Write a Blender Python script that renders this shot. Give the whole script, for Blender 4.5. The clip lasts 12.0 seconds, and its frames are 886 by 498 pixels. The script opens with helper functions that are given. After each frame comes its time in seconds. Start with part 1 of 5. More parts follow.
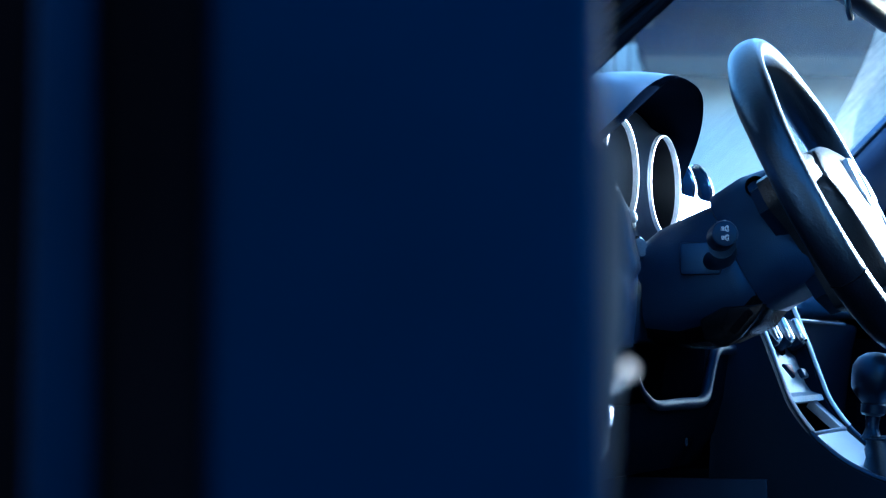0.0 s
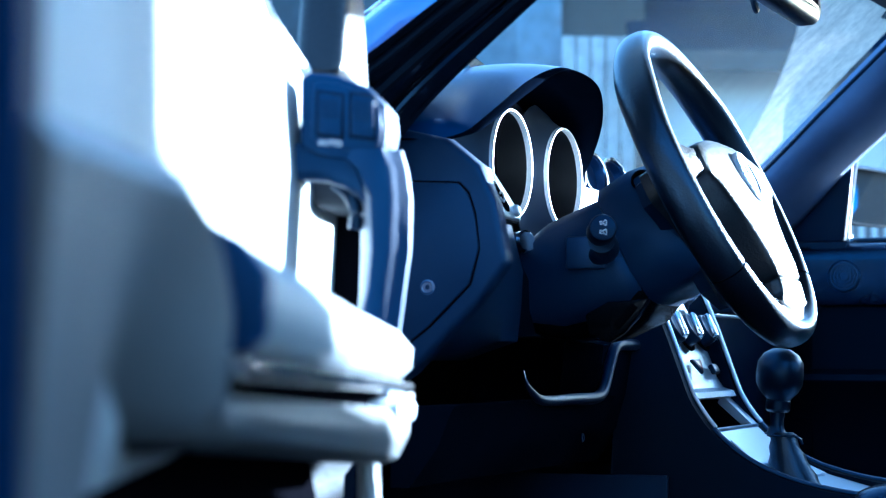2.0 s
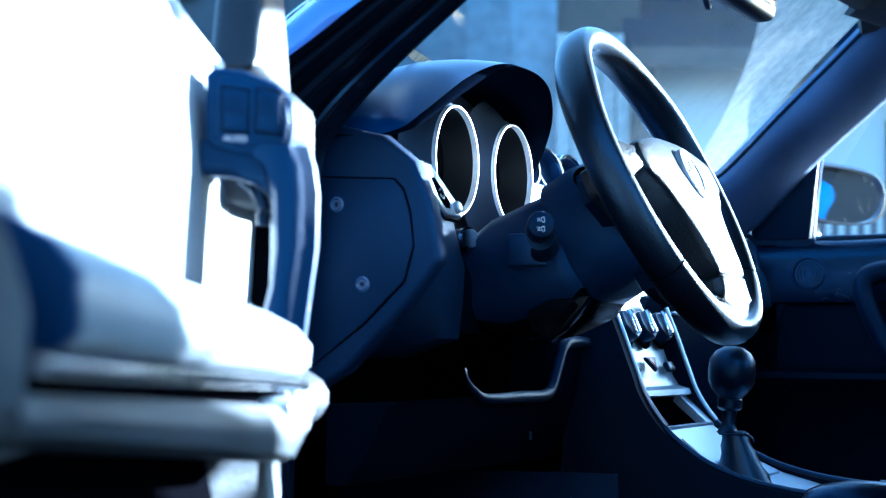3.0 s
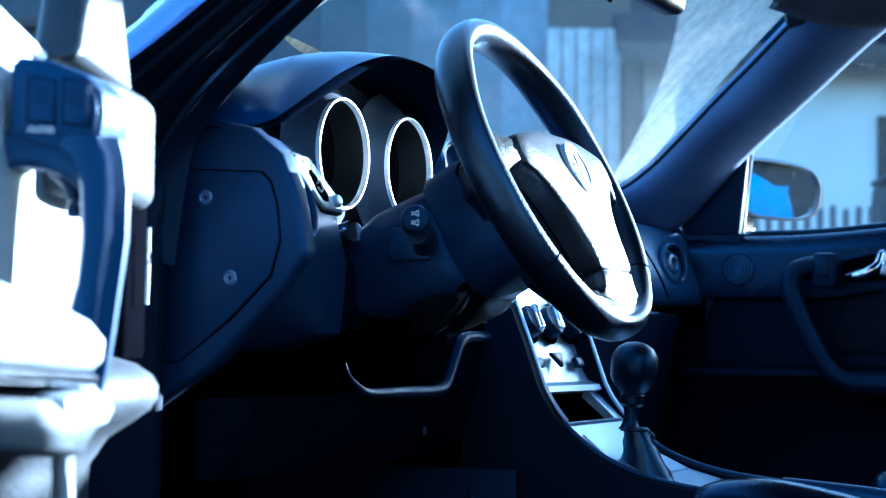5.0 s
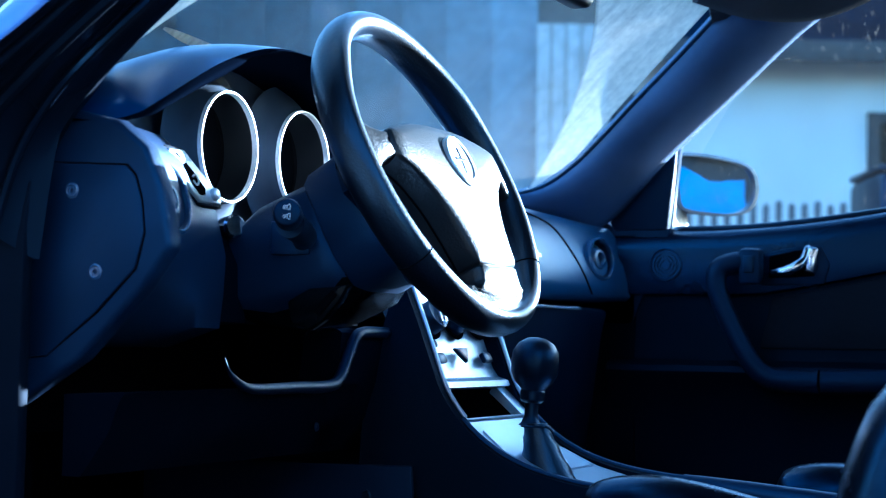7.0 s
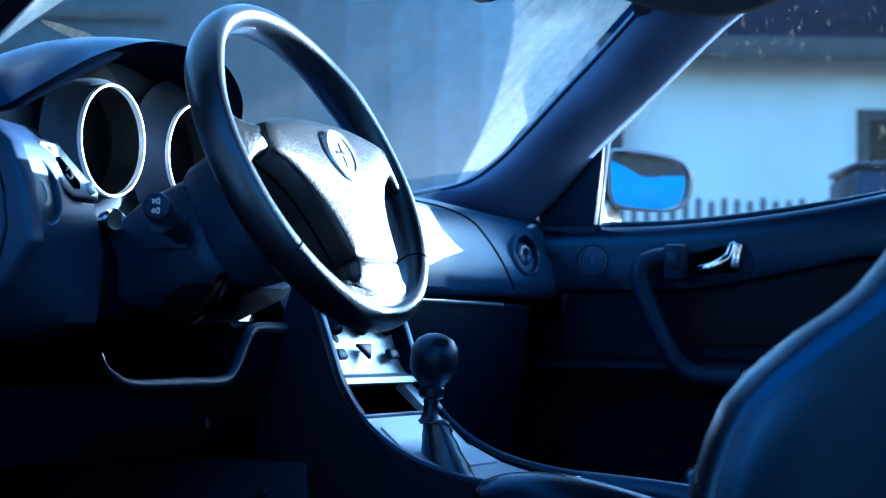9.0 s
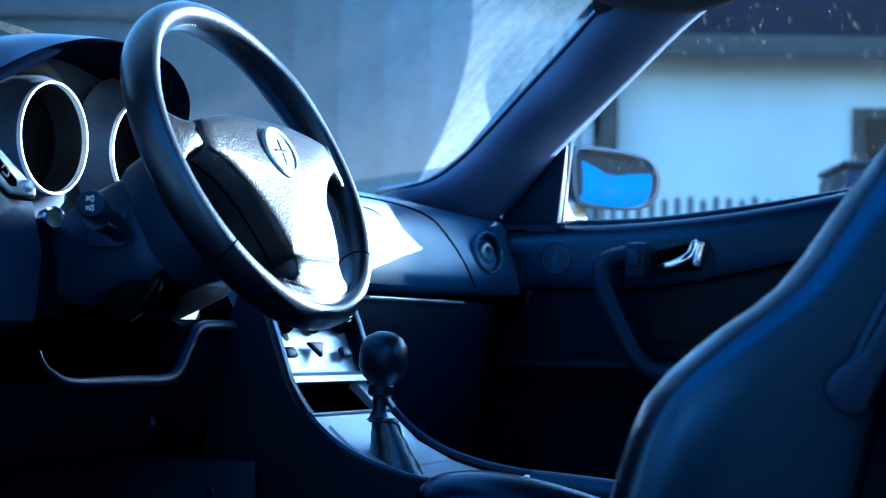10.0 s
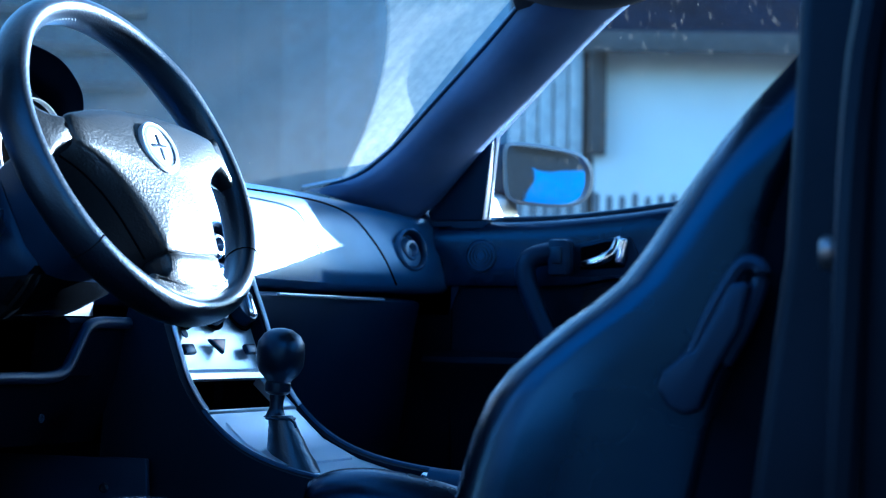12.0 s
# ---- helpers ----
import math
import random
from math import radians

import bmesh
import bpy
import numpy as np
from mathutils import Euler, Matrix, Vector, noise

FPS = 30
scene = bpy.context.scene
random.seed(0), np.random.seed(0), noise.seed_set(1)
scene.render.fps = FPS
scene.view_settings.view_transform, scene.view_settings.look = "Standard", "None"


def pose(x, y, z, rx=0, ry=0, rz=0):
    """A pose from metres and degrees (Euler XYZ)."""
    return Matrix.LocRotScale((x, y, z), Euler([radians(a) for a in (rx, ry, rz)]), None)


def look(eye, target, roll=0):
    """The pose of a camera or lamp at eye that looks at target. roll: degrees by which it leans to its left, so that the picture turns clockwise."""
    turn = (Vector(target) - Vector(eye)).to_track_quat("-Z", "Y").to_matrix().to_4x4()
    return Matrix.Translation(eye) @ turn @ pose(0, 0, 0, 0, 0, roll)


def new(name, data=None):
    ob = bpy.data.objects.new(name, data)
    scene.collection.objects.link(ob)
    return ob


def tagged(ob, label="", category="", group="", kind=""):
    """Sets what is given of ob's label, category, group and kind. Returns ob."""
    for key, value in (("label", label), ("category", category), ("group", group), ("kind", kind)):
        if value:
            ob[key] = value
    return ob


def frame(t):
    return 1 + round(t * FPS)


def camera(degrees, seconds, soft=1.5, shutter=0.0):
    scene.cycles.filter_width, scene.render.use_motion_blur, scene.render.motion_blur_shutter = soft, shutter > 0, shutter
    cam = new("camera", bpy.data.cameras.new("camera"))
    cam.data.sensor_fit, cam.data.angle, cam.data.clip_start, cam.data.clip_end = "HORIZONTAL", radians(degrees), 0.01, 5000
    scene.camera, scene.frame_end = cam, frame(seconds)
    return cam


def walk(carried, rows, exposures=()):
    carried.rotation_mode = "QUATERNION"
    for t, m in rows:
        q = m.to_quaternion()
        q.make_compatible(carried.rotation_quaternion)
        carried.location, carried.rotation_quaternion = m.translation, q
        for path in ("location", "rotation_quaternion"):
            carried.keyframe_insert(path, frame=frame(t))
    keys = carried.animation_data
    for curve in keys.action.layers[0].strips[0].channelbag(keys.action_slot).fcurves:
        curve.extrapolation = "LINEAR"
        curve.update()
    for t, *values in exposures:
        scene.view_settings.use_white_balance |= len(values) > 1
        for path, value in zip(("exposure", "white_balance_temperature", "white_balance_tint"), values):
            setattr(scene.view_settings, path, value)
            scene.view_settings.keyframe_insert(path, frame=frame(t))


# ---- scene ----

# Car axes: x to the rear, y to the passenger side, z up.
cam = camera(27.83, 12.0, 1.1)
cam.data.dof.use_dof = True
cam.data.dof.focus_distance = 2.05
cam.data.dof.aperture_fstop = 8.0
ROWS = [
    (0.0, 0.6399, -2.2669, 0.5861, 24.105, 3.546, -0.082),
    (1.0, 0.6939, -2.2326, 0.5870, 24.200, 3.432, -0.223),
    (2.0, 0.7479, -2.1985, 0.5878, 24.294, 3.327, -0.352),
    (3.0, 0.8018, -2.1646, 0.5886, 24.385, 3.230, -0.468),
    (4.0, 0.8558, -2.1308, 0.5893, 24.473, 3.141, -0.571),
    (5.0, 0.9097, -2.0973, 0.5899, 24.559, 3.061, -0.662),
    (6.0, 0.9637, -2.0638, 0.5904, 24.643, 2.988, -0.740),
    (7.0, 1.0176, -2.0306, 0.5909, 24.725, 2.924, -0.806),
    (8.0, 1.0716, -1.9975, 0.5912, 24.804, 2.869, -0.859),
    (9.0, 1.1255, -1.9646, 0.5915, 24.880, 2.821, -0.900),
    (10.0, 1.1795, -1.9319, 0.5918, 24.955, 2.782, -0.927),
    (11.0, 1.2334, -1.8994, 0.5919, 25.027, 2.751, -0.943),
    (12.0, 1.2874, -1.8670, 0.5920, 25.096, 2.728, -0.945),
]
EXPOSURES = [(0.0, 3.6, 4400, 0), (1.5, 3.68, 4450, 0), (3.0, 3.55, 4400, 0), (6.0, 3.42, 4350, 0), (12.0, 3.35, 4300, 0)]
walk(cam, [(t, pose(x, y, z, 0, 0, yaw) @ pose(0, 0, 0, pitch) @ pose(0, 0, 0, 90, roll, 0))
           for t, x, y, z, yaw, pitch, roll in ROWS], EXPOSURES)

# ---- light ----
SUN = Vector((0.48, 1.0, 0.215)).normalized()
world = bpy.data.worlds.new("world")
scene.world = world
world.use_nodes = True
sky = world.node_tree.nodes.new("ShaderNodeTexSky")
sky.sky_type, sky.sun_disc = "NISHITA", False
sky.sun_elevation = math.asin(SUN.z)
sky.sun_rotation = math.atan2(SUN.x, SUN.y)
sky.dust_density, sky.ozone_density = 0.7, 1.2
back = world.node_tree.nodes["Background"]
back.inputs["Strength"].default_value = 0.09
world.node_tree.links.new(sky.outputs[0], back.inputs["Color"])
lamp = bpy.data.lights.new("sun", "SUN")
lamp.energy, lamp.angle, lamp.color = 5.0, radians(0.6), (1.0, 0.95, 0.88)
sun = new("sun", lamp)
sun.matrix_world = look(SUN * 30, (0, 0, 0))


# ---- materials ----
def shade(name, colour, rough=0.5, metal=0.0, grain=400.0, bump=0.15, vary=0.25, blotch=9.0, coat=0.0, spec=0.5, tint=None, sheen=0.0):
    """A surface with grain relief, and colour and gloss varied at two scales."""
    m = bpy.data.materials.new(name)
    m.use_nodes = True
    nt = m.node_tree
    p = nt.nodes["Principled BSDF"]
    p.inputs["Metallic"].default_value = metal
    p.inputs["Coat Weight"].default_value = coat
    p.inputs["Coat Roughness"].default_value = 0.08
    p.inputs["Specular IOR Level"].default_value = spec
    # The blue sheen paints a sky glow on grazing edges.
    if sheen:
        p.inputs["Sheen Weight"].default_value, p.inputs["Sheen Roughness"].default_value = sheen, 0.25
        p.inputs["Sheen Tint"].default_value = (0.2, 0.5, 1.0, 1)
    # A blue tint puts sky colour into the gloss itself.
    if tint:
        p.inputs["Specular Tint"].default_value = (*tint, 1)
    tc = nt.nodes.new("ShaderNodeTexCoord")
    big = nt.nodes.new("ShaderNodeTexNoise")
    big.inputs["Scale"].default_value, big.inputs["Detail"].default_value = blotch, 6
    fine = nt.nodes.new("ShaderNodeTexNoise")
    fine.inputs["Scale"].default_value, fine.inputs["Detail"].default_value = grain, 3
    nt.links.new(tc.outputs["Object"], big.inputs["Vector"])
    nt.links.new(tc.outputs["Object"], fine.inputs["Vector"])
    ramp = nt.nodes.new("ShaderNodeValToRGB")
    c = Vector(colour)
    ramp.color_ramp.elements[0].position, ramp.color_ramp.elements[1].position = 0.3, 0.7
    ramp.color_ramp.elements[0].color = (*(c * (1 - vary)), 1)
    ramp.color_ramp.elements[1].color = (*(c * (1 + vary)), 1)
    nt.links.new(big.outputs[0], ramp.inputs[0])
    nt.links.new(ramp.outputs[0], p.inputs["Base Color"])
    span = nt.nodes.new("ShaderNodeMapRange")
    span.inputs["To Min"].default_value = max(0.02, rough * (1 - 0.5 * vary))
    span.inputs["To Max"].default_value = min(1.0, rough * (1 + 0.5 * vary))
    nt.links.new(big.outputs[0], span.inputs["Value"])
    nt.links.new(span.outputs[0], p.inputs["Roughness"])
    if bump:
        b = nt.nodes.new("ShaderNodeBump")
        b.inputs["Strength"].default_value, b.inputs["Distance"].default_value = bump, 0.001
        nt.links.new(fine.outputs[0], b.inputs["Height"])
        nt.links.new(b.outputs[0], p.inputs["Normal"])
    return m


def dirty_glass(name, dust, clean, pivot=None, radius=0.5, ior=1.05, smear=0.05):
    """Clear glass under a film of dust; past the wiper's sweep the dust lies thicker."""
    m = bpy.data.materials.new(name)
    m.use_nodes = True
    nt = m.node_tree
    nt.nodes.remove(nt.nodes["Principled BSDF"])
    out = nt.nodes["Material Output"]
    clear = nt.nodes.new("ShaderNodeBsdfTransparent")
    clear.inputs[0].default_value = (0.86, 0.93, 0.95, 1)
    gloss = nt.nodes.new("ShaderNodeBsdfGlossy")
    gloss.inputs["Roughness"].default_value = 0.02
    fres = nt.nodes.new("ShaderNodeFresnel")
    fres.inputs["IOR"].default_value = ior
    pane = nt.nodes.new("ShaderNodeMixShader")
    nt.links.new(fres.outputs[0], pane.inputs[0])
    nt.links.new(clear.outputs[0], pane.inputs[1])
    nt.links.new(gloss.outputs[0], pane.inputs[2])
    lit = nt.nodes.new("ShaderNodeBsdfDiffuse")
    lit.inputs[0].default_value = (0.92, 0.84, 0.70, 1)
    thru = nt.nodes.new("ShaderNodeBsdfTranslucent")
    thru.inputs[0].default_value = (0.92, 0.84, 0.70, 1)
    film = nt.nodes.new("ShaderNodeMixShader")
    nt.links.new(lit.outputs[0], film.inputs[1])
    nt.links.new(thru.outputs[0], film.inputs[2])
    tc = nt.nodes.new("ShaderNodeTexCoord")

    def noise_of(scale, detail, low, high, stretch=(1, 1, 1)):
        mp = nt.nodes.new("ShaderNodeMapping")
        mp.inputs["Scale"].default_value = stretch
        n = nt.nodes.new("ShaderNodeTexNoise")
        n.inputs["Scale"].default_value, n.inputs["Detail"].default_value = scale, detail
        r = nt.nodes.new("ShaderNodeMapRange")
        r.inputs["From Min"].default_value, r.inputs["From Max"].default_value = low, high
        nt.links.new(tc.outputs["Object"], mp.inputs[0])
        nt.links.new(mp.outputs[0], n.inputs["Vector"])
        nt.links.new(n.outputs[0], r.inputs["Value"])
        return r.outputs[0]

    def maths(op, a, b):
        n = nt.nodes.new("ShaderNodeMath")
        n.operation = op
        for i, v in enumerate((a, b)):
            if isinstance(v, (int, float)):
                n.inputs[i].default_value = v
            else:
                nt.links.new(v, n.inputs[i])
        return n.outputs[0]

    cloud = noise_of(75, 12, 0.34, 0.68)
    specks = noise_of(300, 2, 0.725, 0.77)
    streak = noise_of(90, 8, 0.6, 0.85, (1, 1.0, 0.4))
    level = clean
    if pivot:
        dist = nt.nodes.new("ShaderNodeVectorMath")
        dist.operation = "DISTANCE"
        dist.inputs[1].default_value = pivot
        nt.links.new(tc.outputs["Object"], dist.inputs[0])
        past = nt.nodes.new("ShaderNodeMapRange")
        past.inputs["From Min"].default_value, past.inputs["From Max"].default_value = radius - 0.004, radius + 0.004
        past.inputs["To Max"].default_value = dust
        across = nt.nodes.new("ShaderNodeSeparateXYZ")
        nt.links.new(tc.outputs["Object"], across.inputs[0])
        # Film thins towards the driver, which paints in that side's shade.
        swept = nt.nodes.new("ShaderNodeMapRange")
        swept.inputs["From Min"].default_value, swept.inputs["From Max"].default_value = -0.40, 0.42
        swept.inputs["To Min"].default_value, swept.inputs["To Max"].default_value = clean * 0.14, clean
        nt.links.new(across.outputs[1], swept.inputs["Value"])
        nt.links.new(swept.outputs[0], past.inputs["To Min"])
        nt.links.new(dist.outputs["Value"], past.inputs["Value"])
        along = nt.nodes.new("ShaderNodeCombineXYZ")
        for k, (way_, size_) in enumerate((((0.75, -0.2, 0.64), 2.0), ((0.0, 1.0, 0.3), 34.0), ((-0.6, 0.0, 0.7), 20.0))):
            dot = nt.nodes.new("ShaderNodeVectorMath")
            dot.operation = "DOT_PRODUCT"
            dot.inputs[1].default_value = Vector(way_) * size_
            nt.links.new(tc.outputs["Object"], dot.inputs[0])
            nt.links.new(dot.outputs["Value"], along.inputs[k])
        brush = nt.nodes.new("ShaderNodeTexNoise")
        brush.inputs["Scale"].default_value, brush.inputs["Detail"].default_value = 1.6, 9
        nt.links.new(along.outputs[0], brush.inputs["Vector"])
        wiped = nt.nodes.new("ShaderNodeMapRange")
        wiped.inputs["From Min"].default_value, wiped.inputs["From Max"].default_value = 0.36, 0.62
        wiped.inputs["To Min"].default_value, wiped.inputs["To Max"].default_value = 0.84, 1.05
        nt.links.new(brush.outputs[0], wiped.inputs["Value"])
        level = maths("MULTIPLY", past.outputs[0], wiped.outputs[0])
    amount = maths("MULTIPLY", level, maths("ADD", 0.88, maths("MULTIPLY", cloud, 0.24)))
    amount = maths("ADD", amount, maths("MULTIPLY", specks, 0.16))
    amount = maths("ADD", amount, maths("MULTIPLY", streak, smear))
    amount = maths("MINIMUM", amount, 0.9)
    whole = nt.nodes.new("ShaderNodeMixShader")
    nt.links.new(amount, whole.inputs[0])
    nt.links.new(pane.outputs[0], whole.inputs[1])
    nt.links.new(film.outputs[0], whole.inputs[2])
    nt.links.new(whole.outputs[0], out.inputs[0])
    return m


SKYTINT = (0.26, 0.52, 1.0)  # blue of sky reflections, put into the black trim's specular tint
PLASTIC = shade("dash_plastic", (0.011, 0.021, 0.052), 0.36, grain=700, bump=0.25, spec=0.8, tint=SKYTINT)
MATT = shade("matt_plastic", (0.005, 0.009, 0.024), 0.46, grain=700, bump=0.25, spec=0.35, tint=SKYTINT)
# Matt black for seams; in wells, pockets and openings it paints their shade.
BLACK = shade("seam_and_shade_black", (0.002, 0.002, 0.003), 0.9, bump=0, spec=0.0)
RUBBER = shade("black_rubber", (0.004, 0.006, 0.012), 0.34, grain=300, bump=0.1, spec=0.5, tint=SKYTINT)
LEATHER = shade("black_leather", (0.003, 0.0035, 0.006), 0.32, grain=420, bump=0.4, spec=0.85, tint=(0.42, 0.65, 1.0), sheen=0.09)
# Near black without gloss: the shade under the hood is put in here.
PODBLACK = shade("shaded_pod_lining", (0.0018, 0.003, 0.007), 0.8, grain=700, bump=0.1, spec=0.0)
SEALBLACK = shade("black_seal_rubber", (0.0035, 0.005, 0.010), 0.45, grain=300, bump=0.1, spec=0.12, tint=SKYTINT)
PADSKIN = shade("grained_pad", (0.007, 0.009, 0.012), 0.36, grain=390, bump=0.6, spec=0.42)
GRIPSKIN = shade("grip_skin", (0.006, 0.017, 0.050), 0.42, grain=520, bump=0.3, spec=0.4, tint=SKYTINT)
BLOCKSKIN = shade("coarse_grained_trim", (0.042, 0.045, 0.05), 0.6, grain=260, bump=1.0, spec=0.2)
VENTRING = shade("glossy_vent_ring", (0.05, 0.09, 0.18), 0.25, bump=0, spec=0.8)
# Darker copy of MATT: shade on console, column and lower door is put in.
FLANK = shade("shaded_side_trim", (0.0016, 0.0028, 0.007), 0.5, grain=700, bump=0.25, spec=0.14, tint=SKYTINT)
# Lighter copy of the dash plastic; its base colour carries the sky sheen.
DASHSKIN = shade("sky_lit_dash_skin", (0.028, 0.06, 0.14), 0.32, grain=700, bump=0.15, spec=1.0, tint=(0.45, 0.70, 1.0))
# Paint of the added blue block that the door mirror reflects.
BLUEDOOR = shade("mirror_patch_blue", (0.10, 0.33, 0.70), 0.6, grain=40, bump=0.1, vary=0.1, blotch=2)
COLUMNSKIN = shade("column_plastic", (0.008, 0.017, 0.045), 0.42, grain=700, bump=0.25, spec=0.5, tint=SKYTINT)
# The sky's blue sheen on the hood is put into this base colour.
HOODSKIN = shade("sky_tinted_hood_skin", (0.006, 0.028, 0.105), 0.36, grain=700, bump=0.15, spec=0.6, tint=SKYTINT)
LOWSKIN = shade("lower_door_skin", (0.065, 0.072, 0.078), 0.5, grain=520, bump=0.3, spec=0.3)
GLOSSPAINT = shade("glossy_dark_paint", (0.010, 0.010, 0.012), 0.14, bump=0, coat=1.0, vary=0.1)

PODFACE = shade("pod_surround", (0.055, 0.065, 0.085), 0.5, grain=700, bump=0.05, spec=0.3, tint=SKYTINT)
TRIMSKIN = shade("door_trim_skin", (0.25, 0.27, 0.28), 0.45, grain=520, bump=0.35, spec=0.6)
SEATSKIN = shade("seat_leather", (0.0010, 0.0012, 0.0032), 0.27, grain=350, bump=0.15, blotch=14, spec=0.65, tint=(0.16, 0.42, 1.0))
# The pillar's blue sheen is put into the fabric colour.
PILLAR = shade("sky_sheen_pillar_fabric", (0.07, 0.095, 0.19), 0.55, grain=1200, bump=0.3, spec=0.8, tint=SKYTINT)
SILVER = shade("silver_lacquer", (0.58, 0.66, 0.76), 0.34, metal=0.7, grain=900, bump=0.05, vary=0.08)
STEEL = shade("dull_steel", (0.16, 0.17, 0.19), 0.35, metal=0.9, bump=0, vary=0.15)
CHROME = shade("chrome", (0.75, 0.76, 0.78), 0.14, metal=1.0, bump=0, vary=0.1)
RINGS = shade("white_ring", (0.9, 0.91, 0.92), 0.35, bump=0, vary=0.03)
PAINT = shade("dark_blue_paint", (0.0018, 0.0066, 0.023), 0.45, grain=900, bump=0.03, spec=0.12, tint=(0.1, 0.35, 1.0))
MIRROR = shade("mirror_glass", (0.85, 0.87, 0.9), 0.03, metal=1.0, bump=0, vary=0.02)
GAUGE = shade("gauge_face", (0.004, 0.004, 0.005), 0.4, bump=0, spec=0.03)
PRINT = shade("pale_print", (0.55, 0.57, 0.6), 0.5, bump=0, vary=0.05)
REDPRINT = shade("dark_red_lens", (0.16, 0.02, 0.025), 0.3, bump=0, vary=0.1)
HEADLINER = shade("grey_headliner", (0.035, 0.04, 0.055), 0.9, grain=900, bump=0.3)
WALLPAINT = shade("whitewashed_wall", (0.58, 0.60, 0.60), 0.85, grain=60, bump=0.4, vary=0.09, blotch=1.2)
SHEET = shade("weathered_sheet_roof", (0.004, 0.011, 0.030), 0.85, grain=40, bump=0.2, vary=0.35, blotch=2, spec=0.05)
TIMBER = shade("dark_timber", (0.035, 0.035, 0.04), 0.7, grain=60, bump=0.4, vary=0.3)
GREYWOOD = shade("grey_weathered_pickets", (0.12, 0.125, 0.14), 0.75, grain=50, bump=0.3, vary=0.2)
PALEWOOD = shade("pale_painted_boards", (0.38, 0.40, 0.42), 0.7, grain=50, bump=0.3, vary=0.2)
# Each tone is darker: shade and reflected blue are put into the boards.
BOARDS = [shade("shaded_cladding", (0.015 + 0.65 * g, 0.02 + 0.9 * g, 0.028 + 1.2 * g), 0.75, grain=50, bump=0.3, vary=0.2) for g in (0.20, 0.15, 0.11, 0.08, 0.05, 0.03)]
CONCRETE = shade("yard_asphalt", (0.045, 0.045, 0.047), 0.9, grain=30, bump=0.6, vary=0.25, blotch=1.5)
BROWN = shade("brown_boards", (0.030, 0.023, 0.017), 0.75, grain=40, bump=0.4, vary=0.35, blotch=4)
CARPET = shade("black_carpet", (0.0022, 0.0036, 0.008), 0.95, grain=900, bump=0.6, spec=0.0)
WINDSCREEN = dirty_glass("dusty_windscreen", 0.72, 0.21, (-0.30, 0.02, 0.74), 0.646, ior=1.015)
SIDEGLASS = dirty_glass("spotted_side_glass", 0.02, 0.003, ior=1.05, smear=0.04)
JAMB = shade("dark_jamb_paint", (0.004, 0.006, 0.012), 0.18, grain=900, bump=0.02, spec=0.35, tint=SKYTINT)
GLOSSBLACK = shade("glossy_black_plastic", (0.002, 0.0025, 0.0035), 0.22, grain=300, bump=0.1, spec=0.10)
DOORSKIN = shade("door_upper_skin", (0.003, 0.006, 0.018), 0.26, grain=520, bump=0.2, spec=0.5, tint=SKYTINT)
CLOTH = shade("dark_quilted_cloth", (0.006, 0.008, 0.014), 0.8, grain=120, bump=0.8, spec=0.1)
# Lighter copy of the dark body paint; sky light is in its blue.
BODYBLUE = shade("sky_lit_blue_paint", (0.04, 0.15, 0.55), 0.25, grain=900, bump=0.02, coat=1.0)
# Pale colour for the reflections painted on the windscreen.
PALESTREAK = shade("pale_reflection", (0.26, 0.28, 0.29), 0.9, grain=200, bump=0.2, vary=0.4, blotch=60)
PODGREY = shade("gauge_wall", (0.008, 0.009, 0.011), 0.4, grain=700, bump=0.05, spec=0.3)


# ---- shapes ----
def from_faces(verts, faces):
    bm = bmesh.new()
    vs = [bm.verts.new(v) for v in verts]
    for f in faces:
        bm.faces.new([vs[i] for i in f])
    bmesh.ops.recalc_face_normals(bm, faces=bm.faces)
    return bm


def join(*bms):
    out = bms[0]
    for b in bms[1:]:
        me = bpy.data.meshes.new("tmp")
        b.to_mesh(me)
        b.free()
        out.from_mesh(me)
        bpy.data.meshes.remove(me)
    return out


def rounded(bm, r, seg=2, angle=25):
    """Rounds every edge sharper than the angle."""
    if r > 0:
        es = [e for e in bm.edges if len(e.link_faces) == 2 and e.calc_face_angle(0) > radians(angle)]
        bmesh.ops.bevel(bm, geom=es, offset=r, segments=seg, profile=0.5, affect="EDGES", clamp_overlap=True)
    return bm


def block(size, at=(0, 0, 0), r=0.0, turn=(0, 0, 0), seg=2):
    bm = bmesh.new()
    bmesh.ops.create_cube(bm, size=1.0)
    bmesh.ops.scale(bm, vec=size, verts=bm.verts)
    rounded(bm, r, seg)
    bmesh.ops.transform(bm, matrix=pose(*at, *turn), verts=bm.verts)
    return bm


def slab(points, axis, a, b, r=0.0, seg=2):
    """A prism: the outline (two coordinates a point) drawn out from a to b along the axis."""
    def at(p, d):
        return {"x": (d, p[0], p[1]), "y": (p[0], d, p[1]), "z": (p[0], p[1], d)}[axis]
    n = len(points)
    vs = [at(p, a) for p in points] + [at(p, b) for p in points]
    fs = [tuple(range(n)), tuple(range(2 * n - 1, n - 1, -1))]
    fs += [(i, (i + 1) % n, (i + 1) % n + n, i + n) for i in range(n)]
    return rounded(from_faces(vs, fs), r, seg, 40)


def loft(rings, closed=True, caps=True):
    """A skin over rings of the same count."""
    n = len(rings[0])
    vs = [p for ring in rings for p in ring]
    fs = []
    for k in range(len(rings) - 1):
        for i in range(n if closed else n - 1):
            j = (i + 1) % n
            fs.append((k * n + i, k * n + j, (k + 1) * n + j, (k + 1) * n + i))
    if caps and closed:
        fs += [tuple(range(n)), tuple(range((len(rings) - 1) * n, len(rings) * n))]
    return from_faces(vs, fs)


